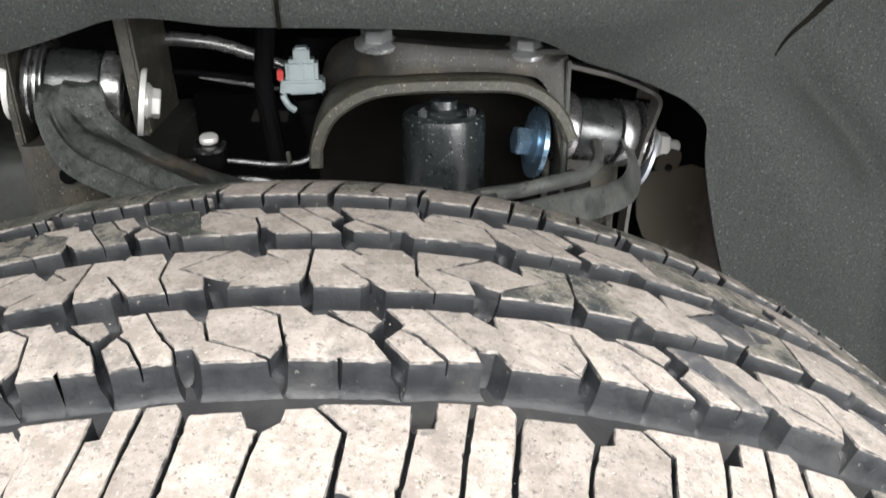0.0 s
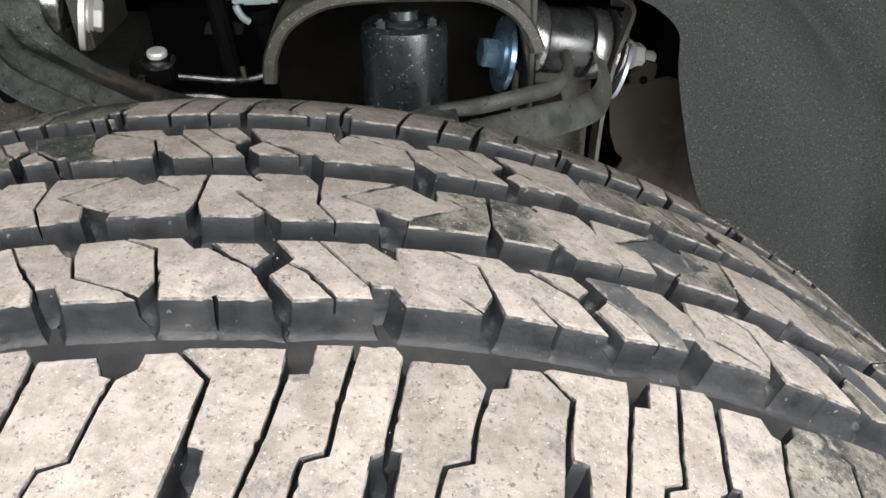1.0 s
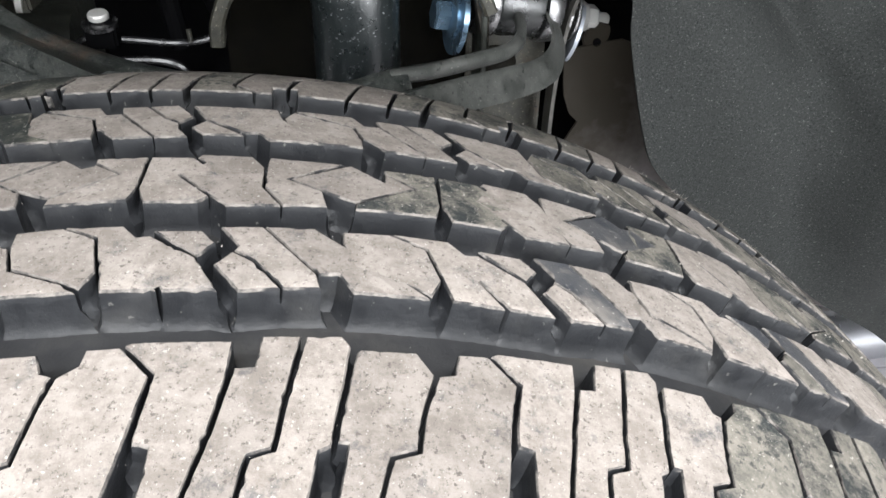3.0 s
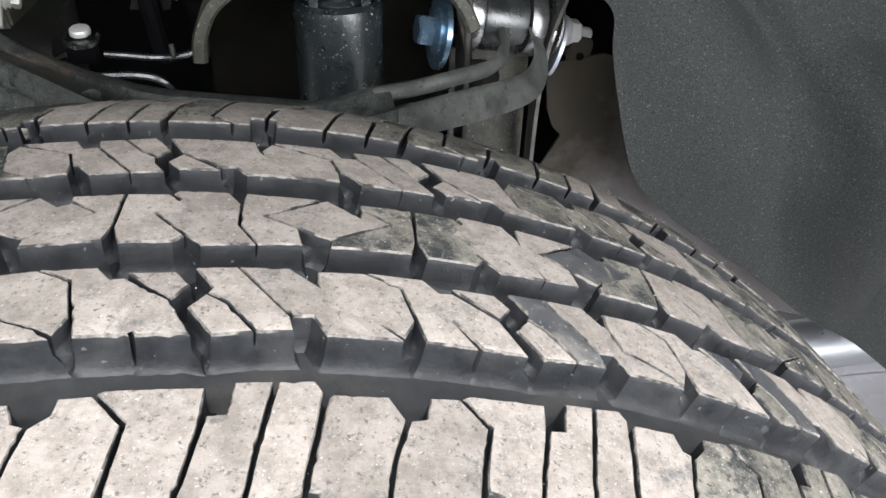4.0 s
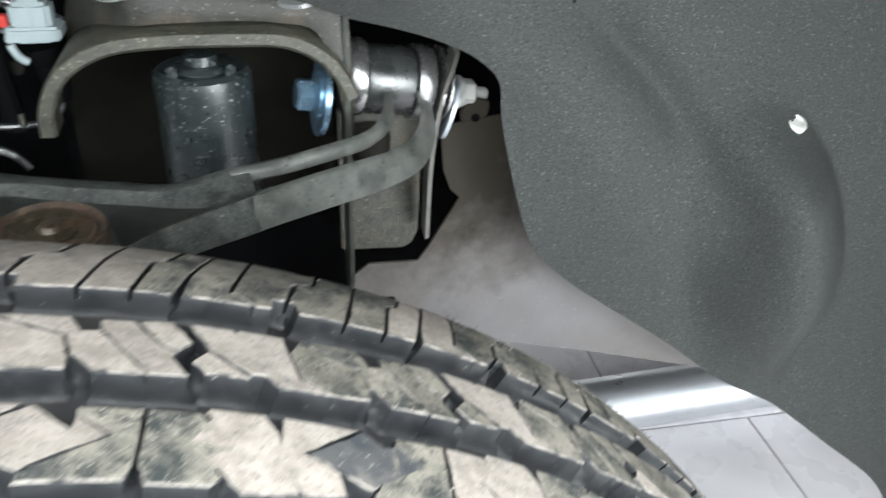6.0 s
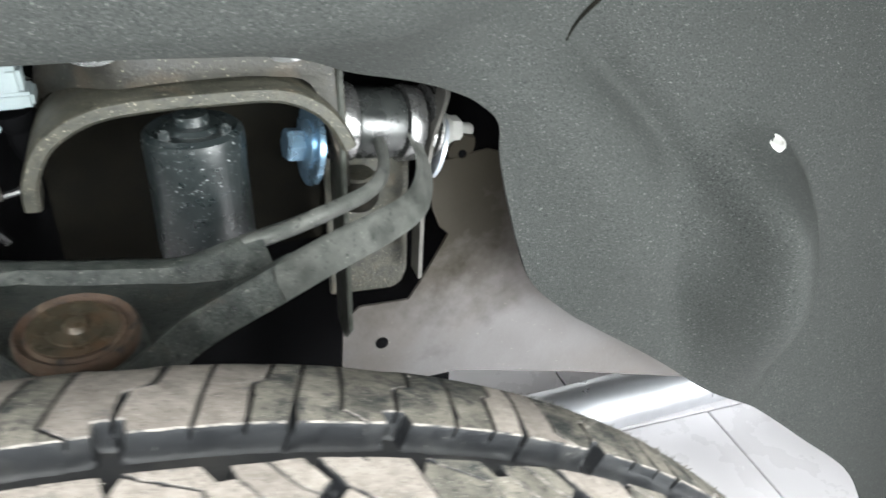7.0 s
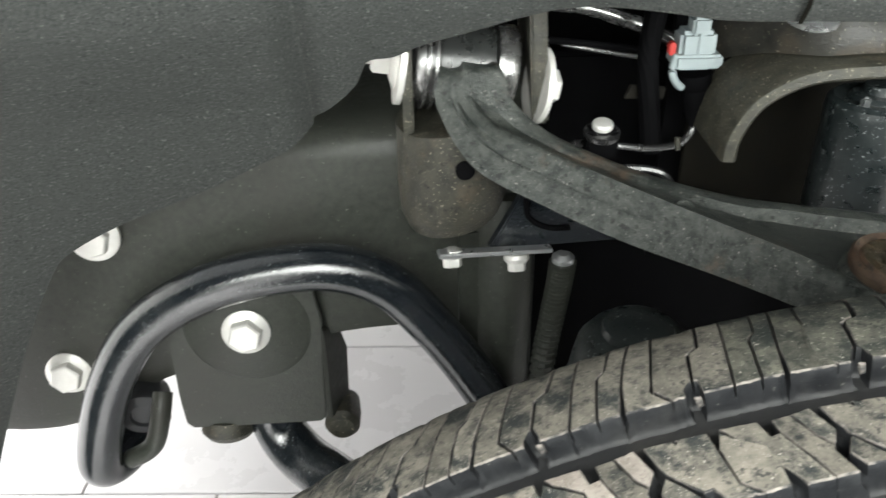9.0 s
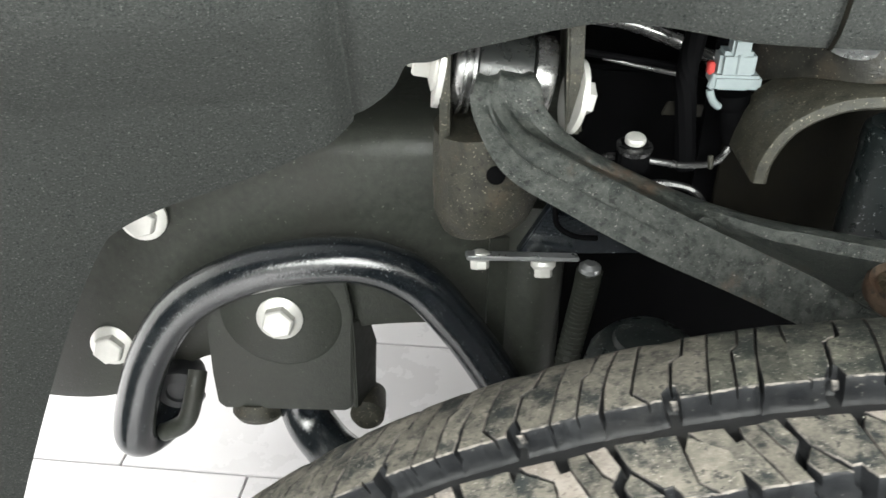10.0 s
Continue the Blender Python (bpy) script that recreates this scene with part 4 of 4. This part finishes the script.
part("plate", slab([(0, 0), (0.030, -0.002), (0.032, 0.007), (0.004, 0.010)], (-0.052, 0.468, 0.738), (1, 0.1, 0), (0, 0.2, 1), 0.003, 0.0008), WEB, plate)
rod = thing("thin_rod", "thin grey rod in the dark behind the connector", "rod")
part("rod", tube([(-0.095, 0.50, 0.770), (-0.06, 0.50, 0.763), (-0.03, 0.50, 0.758)], 0.0018, 8), SLEEVE, rod)
pad = thing("rubber_pad", "rubber pad darkened for the shade under the rear bush, with a dull cap", "pad")
# pad colour darkened to carry the shade in the arm's channel
part("pad", turned((0.224, 0.458, 0.655), (0, 0, 1), [(0.012, 0), (0.016, 0.006), (0.017, 0.022), (0.015, 0.027)], 24), WEB, pad)
part("cap", turned((0.224, 0.457, 0.681), (0, -0.1, 1), [(0.012, -0.002), (0.0145, 0.001), (0.012, 0.004), (0.0, 0.005)], 24), OLIVE, pad, "dull round cap")
nuts = thing("stud_end", "small dull threaded stud behind the stay", "stud")
part("stud", turned((-0.020, 0.43, 0.722), (0.1, -0.2, -1), [(0.0020, 0), (0.0020, 0.009), (0.001, 0.010)], 10), OLIVE, nuts)


# ---- the wheel ----
PITCH = 2 * math.pi * 0.41 / 31  # arc length of one repeat of the tread, in drawing units
MM = 0.001


def crown(v):
    """The tread's radius across the wheel, rounded off at both shoulders."""
    d = v - 0.013
    r = 0.4105 + 0.03 * d - (1.0 if d < 0 else 0.6) * d * d
    return r - 22 * max(0.0, v - 0.113) ** 2 - 5 * max(0.0, v - 0.085) ** 2 - 22 * max(0.0, -0.088 - v) ** 2


def bend(s, v, drop):
    """From the flat tread (arc s, across v) to the wheel."""
    a = s / 0.41
    r = crown(v) - drop
    return Vector((r * math.sin(a), v, r * math.cos(a)))


TREAD_DEPTH = 0.0105
# the repeats grow shorter round the front of the wheel: even arc, true arc, in millimetres
SHORTEN = [(-700, -430), (-271, -173), (-216, -140.4), (-188, -122.1), (-133, -92), (-105, -74.2), (-22, -16.2), (33, 32.7), (61, 60), (100, 100)]


def true_arc(s):
    """Where a point of the evenly repeated tread really lies along the tyre."""
    s *= 1000
    for (a, b), (c, d) in zip(SHORTEN, SHORTEN[1:]):
        if s <= c:
            return (b + (d - b) * (s - a) / (c - a)) / 1000
    return s / 1000



chips = random.Random(11)


def inside(p, polygon):
    """Whether a flat point lies within a polygon of pairs."""
    hit = False
    for (ax, ay), (bx, by) in zip(polygon, polygon[1:] + polygon[:1]):
        if (ay > p[1]) != (by > p[1]) and p[0] < ax + (bx - ax) * (p[1] - ay) / (by - ay):
            hit = not hit
    return hit


def tread_pieces(outlines, fine):
    """The pieces of one rib's repeat, each as points with how they face their neighbours: 0 a groove, 1 a slot, 2 a sipe."""
    count = len(outlines)
    around = [[(x + k * PITCH / MM, y) for x, y in o] for k in (-1, 0, 1) for o in outlines]
    pieces = []
    for number, outline in enumerate(outlines):
        corners = [Vector(q) for q in outline]
        if sum(a.x * b.y - b.x * a.y for a, b in zip(corners, corners[1:] + corners[:1])) < 0:
            corners.reverse()
        others = [o for i, o in enumerate(around) if i != number + count]
        points = []
        for a, b in zip(corners, corners[1:] + corners[:1]):
            steps = max(1, round((b - a).length / fine))
            out = Vector(((b - a).y, -(b - a).x)).normalized()
            for k in range(steps):
                q = a + (b - a) * (k / steps)
                probe = a + (b - a) * ((k + 0.5) / steps)
                gap = 0
                for far, grade in ((0.9, 2), (2.4, 1), (4.4, 1)):
                    if not gap and any(inside(probe + out * far, o) for o in others):
                        gap = grade
                points.append((q, k > 0, gap))
        pieces.append(points)
    return pieces


# depth below the tread with inset, in millimetres, for a wall in a groove, in a slot and in a sipe
WALLS = ((0.0, 0.55, 0.55, 0.50), (0.26, 0.27, 0.27, 0.36), (0.60, 0.15, 0.15, 0.33), (2.4, 0.08, 0.06, 0.30), (4.2, 0.03, -0.1, 0.25), (4.9, 0.0, -0.4, -0.75),
         (6.6, -0.15, -3.2, -0.85), (8.5, -0.55, -3.3, -0.9), (9.8, -1.5, -3.4, -1.0), (10.6, -3.0, -3.5, -1.1))


def tread_bmesh(pieces, shift=0.0, skewed=False):
    """Blocks of the tread from flat pieces: dusty tops, ragged pale rims, dark walls that curve out into the groove floor."""
    bm = bmesh.new()
    for points in pieces:
        n = len(points)
        flat = []
        for k, (q, loose, gap) in enumerate(points):
            c = points[(k + 1) % n][0]
            side = Vector((-(c - q).y, (c - q).x)).normalized()
            flat.append(q + side * ((chips.gauss(0, 0.05) + (chips.random() < 0.05) * chips.uniform(0.15, 0.5)) if loose else 0.0))
        way = []
        for k in range(n):
            a, b, c = flat[k - 1], flat[k], flat[(k + 1) % n]
            n1, n2 = Vector((-(b - a).y, (b - a).x)).normalized(), Vector((-(c - b).y, (c - b).x)).normalized()
            m = n1 + n2
            m = m * 2 / max(0.7, m.length_squared)
            way.append(m * (1.0 if m.length < 1.6 else 1.6 / m.length))
        ragged = [max(-0.15, chips.gauss(0.02, 0.13)) for k in range(n)]
        proud = chips.uniform(-0.06, 0.06)
        rings = []
        for level, (drop, groove, slot, sipe) in enumerate(WALLS):
            ring = []
            for k, (q, loose, gap) in enumerate(points):
                before = points[k - 1][2]
                d = 0.5 * ((groove, slot, sipe)[gap] + (groove, slot, sipe)[before])
                d += proud if level > 3 else 0.0
                low = drop + (ragged[k] if level == 2 else 0.0)
                p = flat[k] + way[k] * d
                ring.append(bm.verts.new((p.x * MM, p.y * MM, -low * MM)))
            rings.append(ring)
        bm.faces.new(rings[0])
        for i, (a, b) in enumerate(zip(rings, rings[1:])):
            for k in range(n):
                f = bm.faces.new((b[k], b[(k + 1) % n], a[(k + 1) % n], a[k]))
                f.material_index = 2 if i <= 1 else 1
    xs = [v.co.x for v in bm.verts]
    bmesh.ops.triangulate(bm, faces=[f for f in bm.faces if len(f.verts) > 4])
    x = min(xs) + 0.012
    while x < max(xs):
        bmesh.ops.bisect_plane(bm, geom=list(bm.verts) + list(bm.edges) + list(bm.faces), plane_co=(x, 0, 0), plane_no=(1, 0, 0))
        x += 0.012
    for v in bm.verts:
        u = v.co.x + shift
        if skewed:
            # the outer shoulder's repeats are shorter and lean more past the top of the wheel
            e = (u - START) / MM - 83.1
            lean = 0.12 * max(0.0, min(1.0, (e + 45) / 28, (100 - e) / 28))
            u += MM * (lean * max(-20.0, min(0.0, v.co.y / MM + 50)) - max(0.0, min(7.4, 1 + 0.08 * e)))
        v.co = bend(true_arc(u), v.co.y, -v.co.z)
    return bm


# one repeat of each rib, as flat outlines in millimetres along and across
SHOULDER = [
    [(2.8, -51.3), (10.7, -51.1), (18.2, -59), (15.2, -73), (13.6, -80), (12, -86), (9, -95), (-18.5, -95), (-15.6, -86), (-14.3, -81.7), (-13.2, -78.9), (-7.2, -77.3), (-6.8, -75.4), (-4.6, -65.5), (-2.3, -58.1), (1.8, -57.2)],
    [(11.2, -50.9), (13.2, -49.9), (35, -50), (34.4, -57), (33.9, -60.4), (31, -73.2), (28.5, -80.5), (26.8, -86.2), (23.5, -95), (15, -95), (18.4, -86), (19.4, -79.5), (19.8, -75.8), (16.4, -74.9), (16.3, -73.4), (18.9, -58.8)],
    [(35.2, -57.3), (39.6, -57), (41, -48.7), (49.9, -48.4), (45.2, -74), (44.4, -76.8), (39.1, -78.3), (38.3, -80.5), (36.9, -86.3), (34, -95), (24, -95), (27.3, -86.2), (29, -80.6), (31.5, -73.2), (34.5, -60.6)],
]
SHOULDER += [
    [(50.6, -48.5), (58.6, -48), (60.5, -51), (59.5, -62.2), (57.4, -74.8), (57, -76.5), (54.4, -77.6), (52.4, -86.1), (49.5, -95), (34.6, -95), (37.4, -86.3), (38.8, -80.7), (39.5, -78.7), (44.9, -77.2), (45.7, -74)],
    [(62.5, -51.7), (75.7, -51.8), (77.5, -56.8), (80.2, -57.8), (78, -65.5), (75.9, -75.4), (75.6, -76.8), (69.6, -78.3), (68.5, -81.7), (67.2, -86), (64.3, -95), (55, -95), (58.2, -86), (59.1, -82), (60.4, -75.9), (58.1, -75.6), (60, -65.1), (61.7, -52.6)],
]
INNER = [
    [(-10.5, -9.8), (5, -9.8), (9, -14.6), (12.6, -14.2), (24.7, -22.9), (30.5, -34.8), (17.8, -34.6), (10.2, -24), (16.6, -34.6), (2.6, -34.2), (1.2, -27.3), (-1.4, -14.8)],
    [(12.9, -12.2), (25.4, -12.2), (29.3, -17.3), (24.9, -22.8)],
    [(29.7, -10.5), (40.5, -10), (53.6, -28.4), (54.5, -33.5), (45.5, -33.8), (38.3, -23.8), (33.3, -20.2), (34.4, -18.5)],
]
INNER += [
    [(33.2, -20.4), (38.2, -24), (45.2, -33.9), (35, -35), (28.8, -25.4)],
    [(40.6, -10), (53.6, -9.8), (58.5, -16), (60, -16.4), (62.3, -25), (76.5, -31), (80.4, -34.4), (61.8, -34.2), (58.4, -27.8), (53.7, -28.4)],
    [(60.2, -10.5), (72.4, -9.8), (81.5, -14.8), (84, -27.2), (80.8, -33.2), (76.6, -30.8), (62.4, -24.8), (60.1, -16.2)],
]
CENTRE = [
    [(-18.5, 25.5), (-36, 14), (-27, 8.7), (-18.5, 4), (-0.5, 15.5), (-8.9, 22), (-9.6, 17.5)],
    [(-9, 25), (6.7, 25.3), (5.6, 7.5), (3.7, 1.5), (-19, 0.5), (-18.5, 4), (-0.5, 15.5), (-8.9, 22.2)],
    [(7.2, 25.3), (20.2, 25), (29.3, 13.2), (17, 14.3), (26, 3.5), (23, 0.6), (8.1, 0.6), (5.9, 7.4)],
]
CENTRE += [
    [(22.3, 27), (36.8, 26.5), (40.5, 20), (40, 9), (45, 0), (30.3, -0.9), (26.2, 3.5), (17.2, 14.6), (29.7, 13.4), (20.9, 25)],
    [(41.5, 26.5), (63, 25.3), (47, 14), (56, 8.7), (57, 1), (45.2, 0.1), (40.2, 9), (40.6, 20)],
]


FAR = [
    [(-79.8, 78.5), (-63.9, 78.3), (-58.2, 97.3), (-53, 113.6), (-49, 127), (-63.5, 127), (-67.3, 112.2), (-71.2, 101.8), (-78, 99.4), (-82.4, 84.8), (-80.2, 84.4)],
    [(-63, 78.3), (-49, 78.6), (-43.6, 99.5), (-38.8, 102.5), (-34, 114.2), (-30, 127), (-48.6, 127), (-52.4, 113.6), (-57.6, 97.3)],
    [(-48.2, 78.6), (-36.8, 78.5), (-32.3, 91.3), (-23.8, 113.4), (-18.5, 127), (-29.6, 127), (-33.4, 114.2), (-38, 102.9), (-42.8, 99.3)],
    [(-34, 78.5), (-12, 78), (-19.3, 84.3), (-13.1, 105.2), (-9.2, 120), (-7.4, 127), (-18, 127), (-23, 113.4), (-31.5, 91.3)],
    [(-11.2, 78.2), (-5.5, 78.5), (-5.2, 84.3), (-0.6, 84.6), (3, 98.2), (10.1, 101.5), (13.9, 111), (17.8, 127), (-7, 127), (-8.4, 120), (-12.3, 105.2), (-18.5, 84.6)],
]


def half_turn(outlines, along, across):
    return [[(along - x, across - y) for x, y in o] for o in outlines]


RIBS = [SHOULDER, INNER, CENTRE, half_turn(INNER, 46.5, 28.5), [[(x - 35.9, y) for x, y in o] for o in FAR]]
START = 0.014  # where the first repeat begins on the tread

tyre = thing("tyre", "worn black truck tyre with dusty five-rib block tread", "tyre")
tyre.location = (0, 0, AXLE * S)

# carcass: groove floor, shoulders and sidewalls
prof = [(-0.085, 0.225), (-0.108, 0.25), (-0.121, 0.30), (-0.120, 0.345), (-0.108, 0.372), (-0.099, 0.381)]
prof += [(v / 1000, crown(v / 1000) - TREAD_DEPTH + 0.0006) for v in (-94, -80, -60, -45, -30, -10, 10, 30, 50, 70, 90, 110, 120, 126.5)]
prof += [(0.134, 0.376), (0.145, 0.345), (0.147, 0.30), (0.136, 0.25), (0.115, 0.225)]
bm = bmesh.new()
N = 186
grid = [[bm.verts.new((r * math.sin(2 * math.pi * k / N), v, r * math.cos(2 * math.pi * k / N))) for v, r in prof] for k in range(N)]
for k in range(N):
    for j in range(len(prof) - 1):
        bm.faces.new((grid[k][j], grid[(k + 1) % N][j], grid[(k + 1) % N][j + 1], grid[k][j + 1]))
carcass = part("carcass", bm, GROOVE, tyre, smooth=60)
rim_bm = turned((0, -0.06, 0), (0, 1, 0), [(0.05, 0.0), (0.20, 0.02), (0.228, -0.01), (0.232, 0.0), (0.205, 0.03), (0.205, 0.13), (0.232, 0.165), (0.228, 0.17), (0.05, 0.14)], 64)
part("wheel_rim", rim_bm, STEEL, tyre, "plain steel wheel rim")

# blocks: those over the top of the wheel singly, the rest as one mesh
NEAR = list(range(-6, 4))
wear = random.Random(23)
for rib, outlines in enumerate(RIBS):
    close, loose = tread_pieces(outlines, 1.5), tread_pieces(outlines, 4.0)
    for number in range(len(outlines)):
        for k in NEAR:
            piece = (close if k > -4 else loose)[number]
            ob = new("tread_block", finish("tread_block", tread_bmesh([piece], START + k * PITCH, rib == 0), DUST, RUBBER, WORN, smooth=40))
            ob.parent = tyre
            # less dust on the inner shoulder and towards the rear
            bare = {3: 0.95, 2: 0.6, 1: 0.1}.get(k, 0)
            if rib >= 3 and k < 0:
                bare = 0.65 if rib == 3 else 1.0
            if rib == 4 and k >= 0:
                bare = 1.0 if k == 0 else 0.5
            oily = (rib, number, k) in ((2, 0, 2), (1, 2, 1), (1, 2, 2), (1, 1, 2))
            if wear.random() < bare or oily:
                ob.material_slots[0].link = "OBJECT"
                # grime lies thickest on the two inner ribs over the top of the wheel
                grimy = rib >= 3 and k in (-1, 0) and wear.random() < (0.75 if rib == 4 else 0.6)
                ob.material_slots[0].material = STAIN if oily else GRIMY_DUST if grimy else THIN_DUST
far = bmesh.new()
whole = tread_bmesh([p for outlines in RIBS for p in tread_pieces(outlines, 30.0)], START + 10 * PITCH)
base = bpy.data.meshes.new("tread_repeat")
whole.to_mesh(base)
whole.free()
for k in range(4, 27):
    begin = len(far.verts)
    far.from_mesh(base)
    far.verts.ensure_lookup_table()
    bmesh.ops.rotate(far, verts=far.verts[begin:], cent=(0, 0, 0), matrix=Matrix.Rotation((k - 10) * 2 * math.pi / 31, 3, "Y"))
bpy.data.meshes.remove(base)
tagged(part("tread", far, (THIN_DUST, RUBBER, WORN), tyre), kind="stuff")

# pale rubber flaps left by the mould on the far shoulder
flap = bmesh.new()
loft(flap, [[bend(s, v, d) for s, v, d in ((-0.0010, 0.0775, 0.0), (0.0010, 0.0775, 0.0004), (0.0013, 0.0772, 0.004), (-0.0006, 0.0772, 0.0045))], [bend(s, v, d) for s, v, d in ((-0.0008, 0.0768, 0.0004), (0.0008, 0.0768, 0.0008), (0.0010, 0.0766, 0.0035), (-0.0004, 0.0766, 0.004))]])
flap_mesh = finish("mould_flap", flap, WORN)
for s in (-0.1225, -0.1715, -0.0755, -0.0175):
    ob = new("mould_flap", flap_mesh)
    ob.parent = tyre
    ob.rotation_euler = (0, s / 0.41, 0)

# sand and grit caught on the blocks
rng = random.Random(5)
grit = bmesh.new()
for k in range(700):
    v = rng.choice((rng.uniform(-0.09, -0.05), rng.uniform(-0.033, -0.012), rng.uniform(0.002, 0.024), rng.uniform(0.041, 0.061), rng.uniform(0.08, 0.112)))
    s = rng.uniform(-0.26, 0.30)
    r = 0.00012 + 0.00030 * rng.random() ** 3 * (1.6 if s > 0.15 else 1.0)
    mid = bend(s, v, -r * 0.3)
    ring = [mid + Vector((r * rng.uniform(0.6, 1.2) * c, r * rng.uniform(0.6, 1.2) * d, r * 0.2)) for c, d in ((1, 0), (0, 1), (-1, 0), (0, -1))]
    corners = [grit.verts.new(q) for q in ring]
    top = grit.verts.new(mid + Vector((0, 0, r)))
    for i in range(4):
        grit.faces.new((corners[i], corners[(i + 1) % 4], top))
tagged(part("grit", grit, SAND, tyre), kind="stuff")

# moulding whiskers left on the inner shoulder
whiskers = bmesh.new()
for k in range(160):
    v, s = rng.uniform(0.098, 0.124), rng.uniform(0.21, 0.37)
    tall, r = rng.uniform(0.0006, 0.0024), 0.0002
    root = bend(s, v, 0.0003)
    out = Vector((root.x, 0, root.z)).normalized() + Vector((rng.uniform(-0.5, 0.5), rng.uniform(-0.4, 0.4), rng.uniform(-0.5, 0.5)))
    turned(root, out, [(r, 0), (r * 0.8, tall * 0.6), (r * 0.3, tall)], 5, whiskers)
tagged(part("whiskers", whiskers, WORN, tyre), kind="stuff")

# ---- the floor's tiles and what lies on it ----
TILE_LONG, TILE_WIDE = 0.72, 0.362
tile_mesh = finish("floor_tile", block((0.0015, 0.0015, -0.01), (TILE_LONG - 0.0015, TILE_WIDE - 0.0015, 0.0), 0.0012), TILE)
for j in range(-10, 9):
    for i in range(-5, 6):
        ob = new("floor_tile", tile_mesh)
        ob.parent = floor
        along, across = i * TILE_LONG + (0.21 if j % 2 else 0.0), j * TILE_WIDE
        ob.location = Vector((-0.745 + along + 0.0325 * across, 0.787 + across - 0.0325 * along, 0)) * S
        ob.rotation_euler = (0, 0, -0.0325)
pole = thing("steel_tube", "bright brushed steel tube lying on the floor tiles", "tube")
part("tube", turned((0.30, 0.755, 0.045), (1, 0.022, 0), [(0.038, 0), (0.045, 0.001), (0.045, 1.6), (0.038, 1.601)], 40), STEEL, pole)
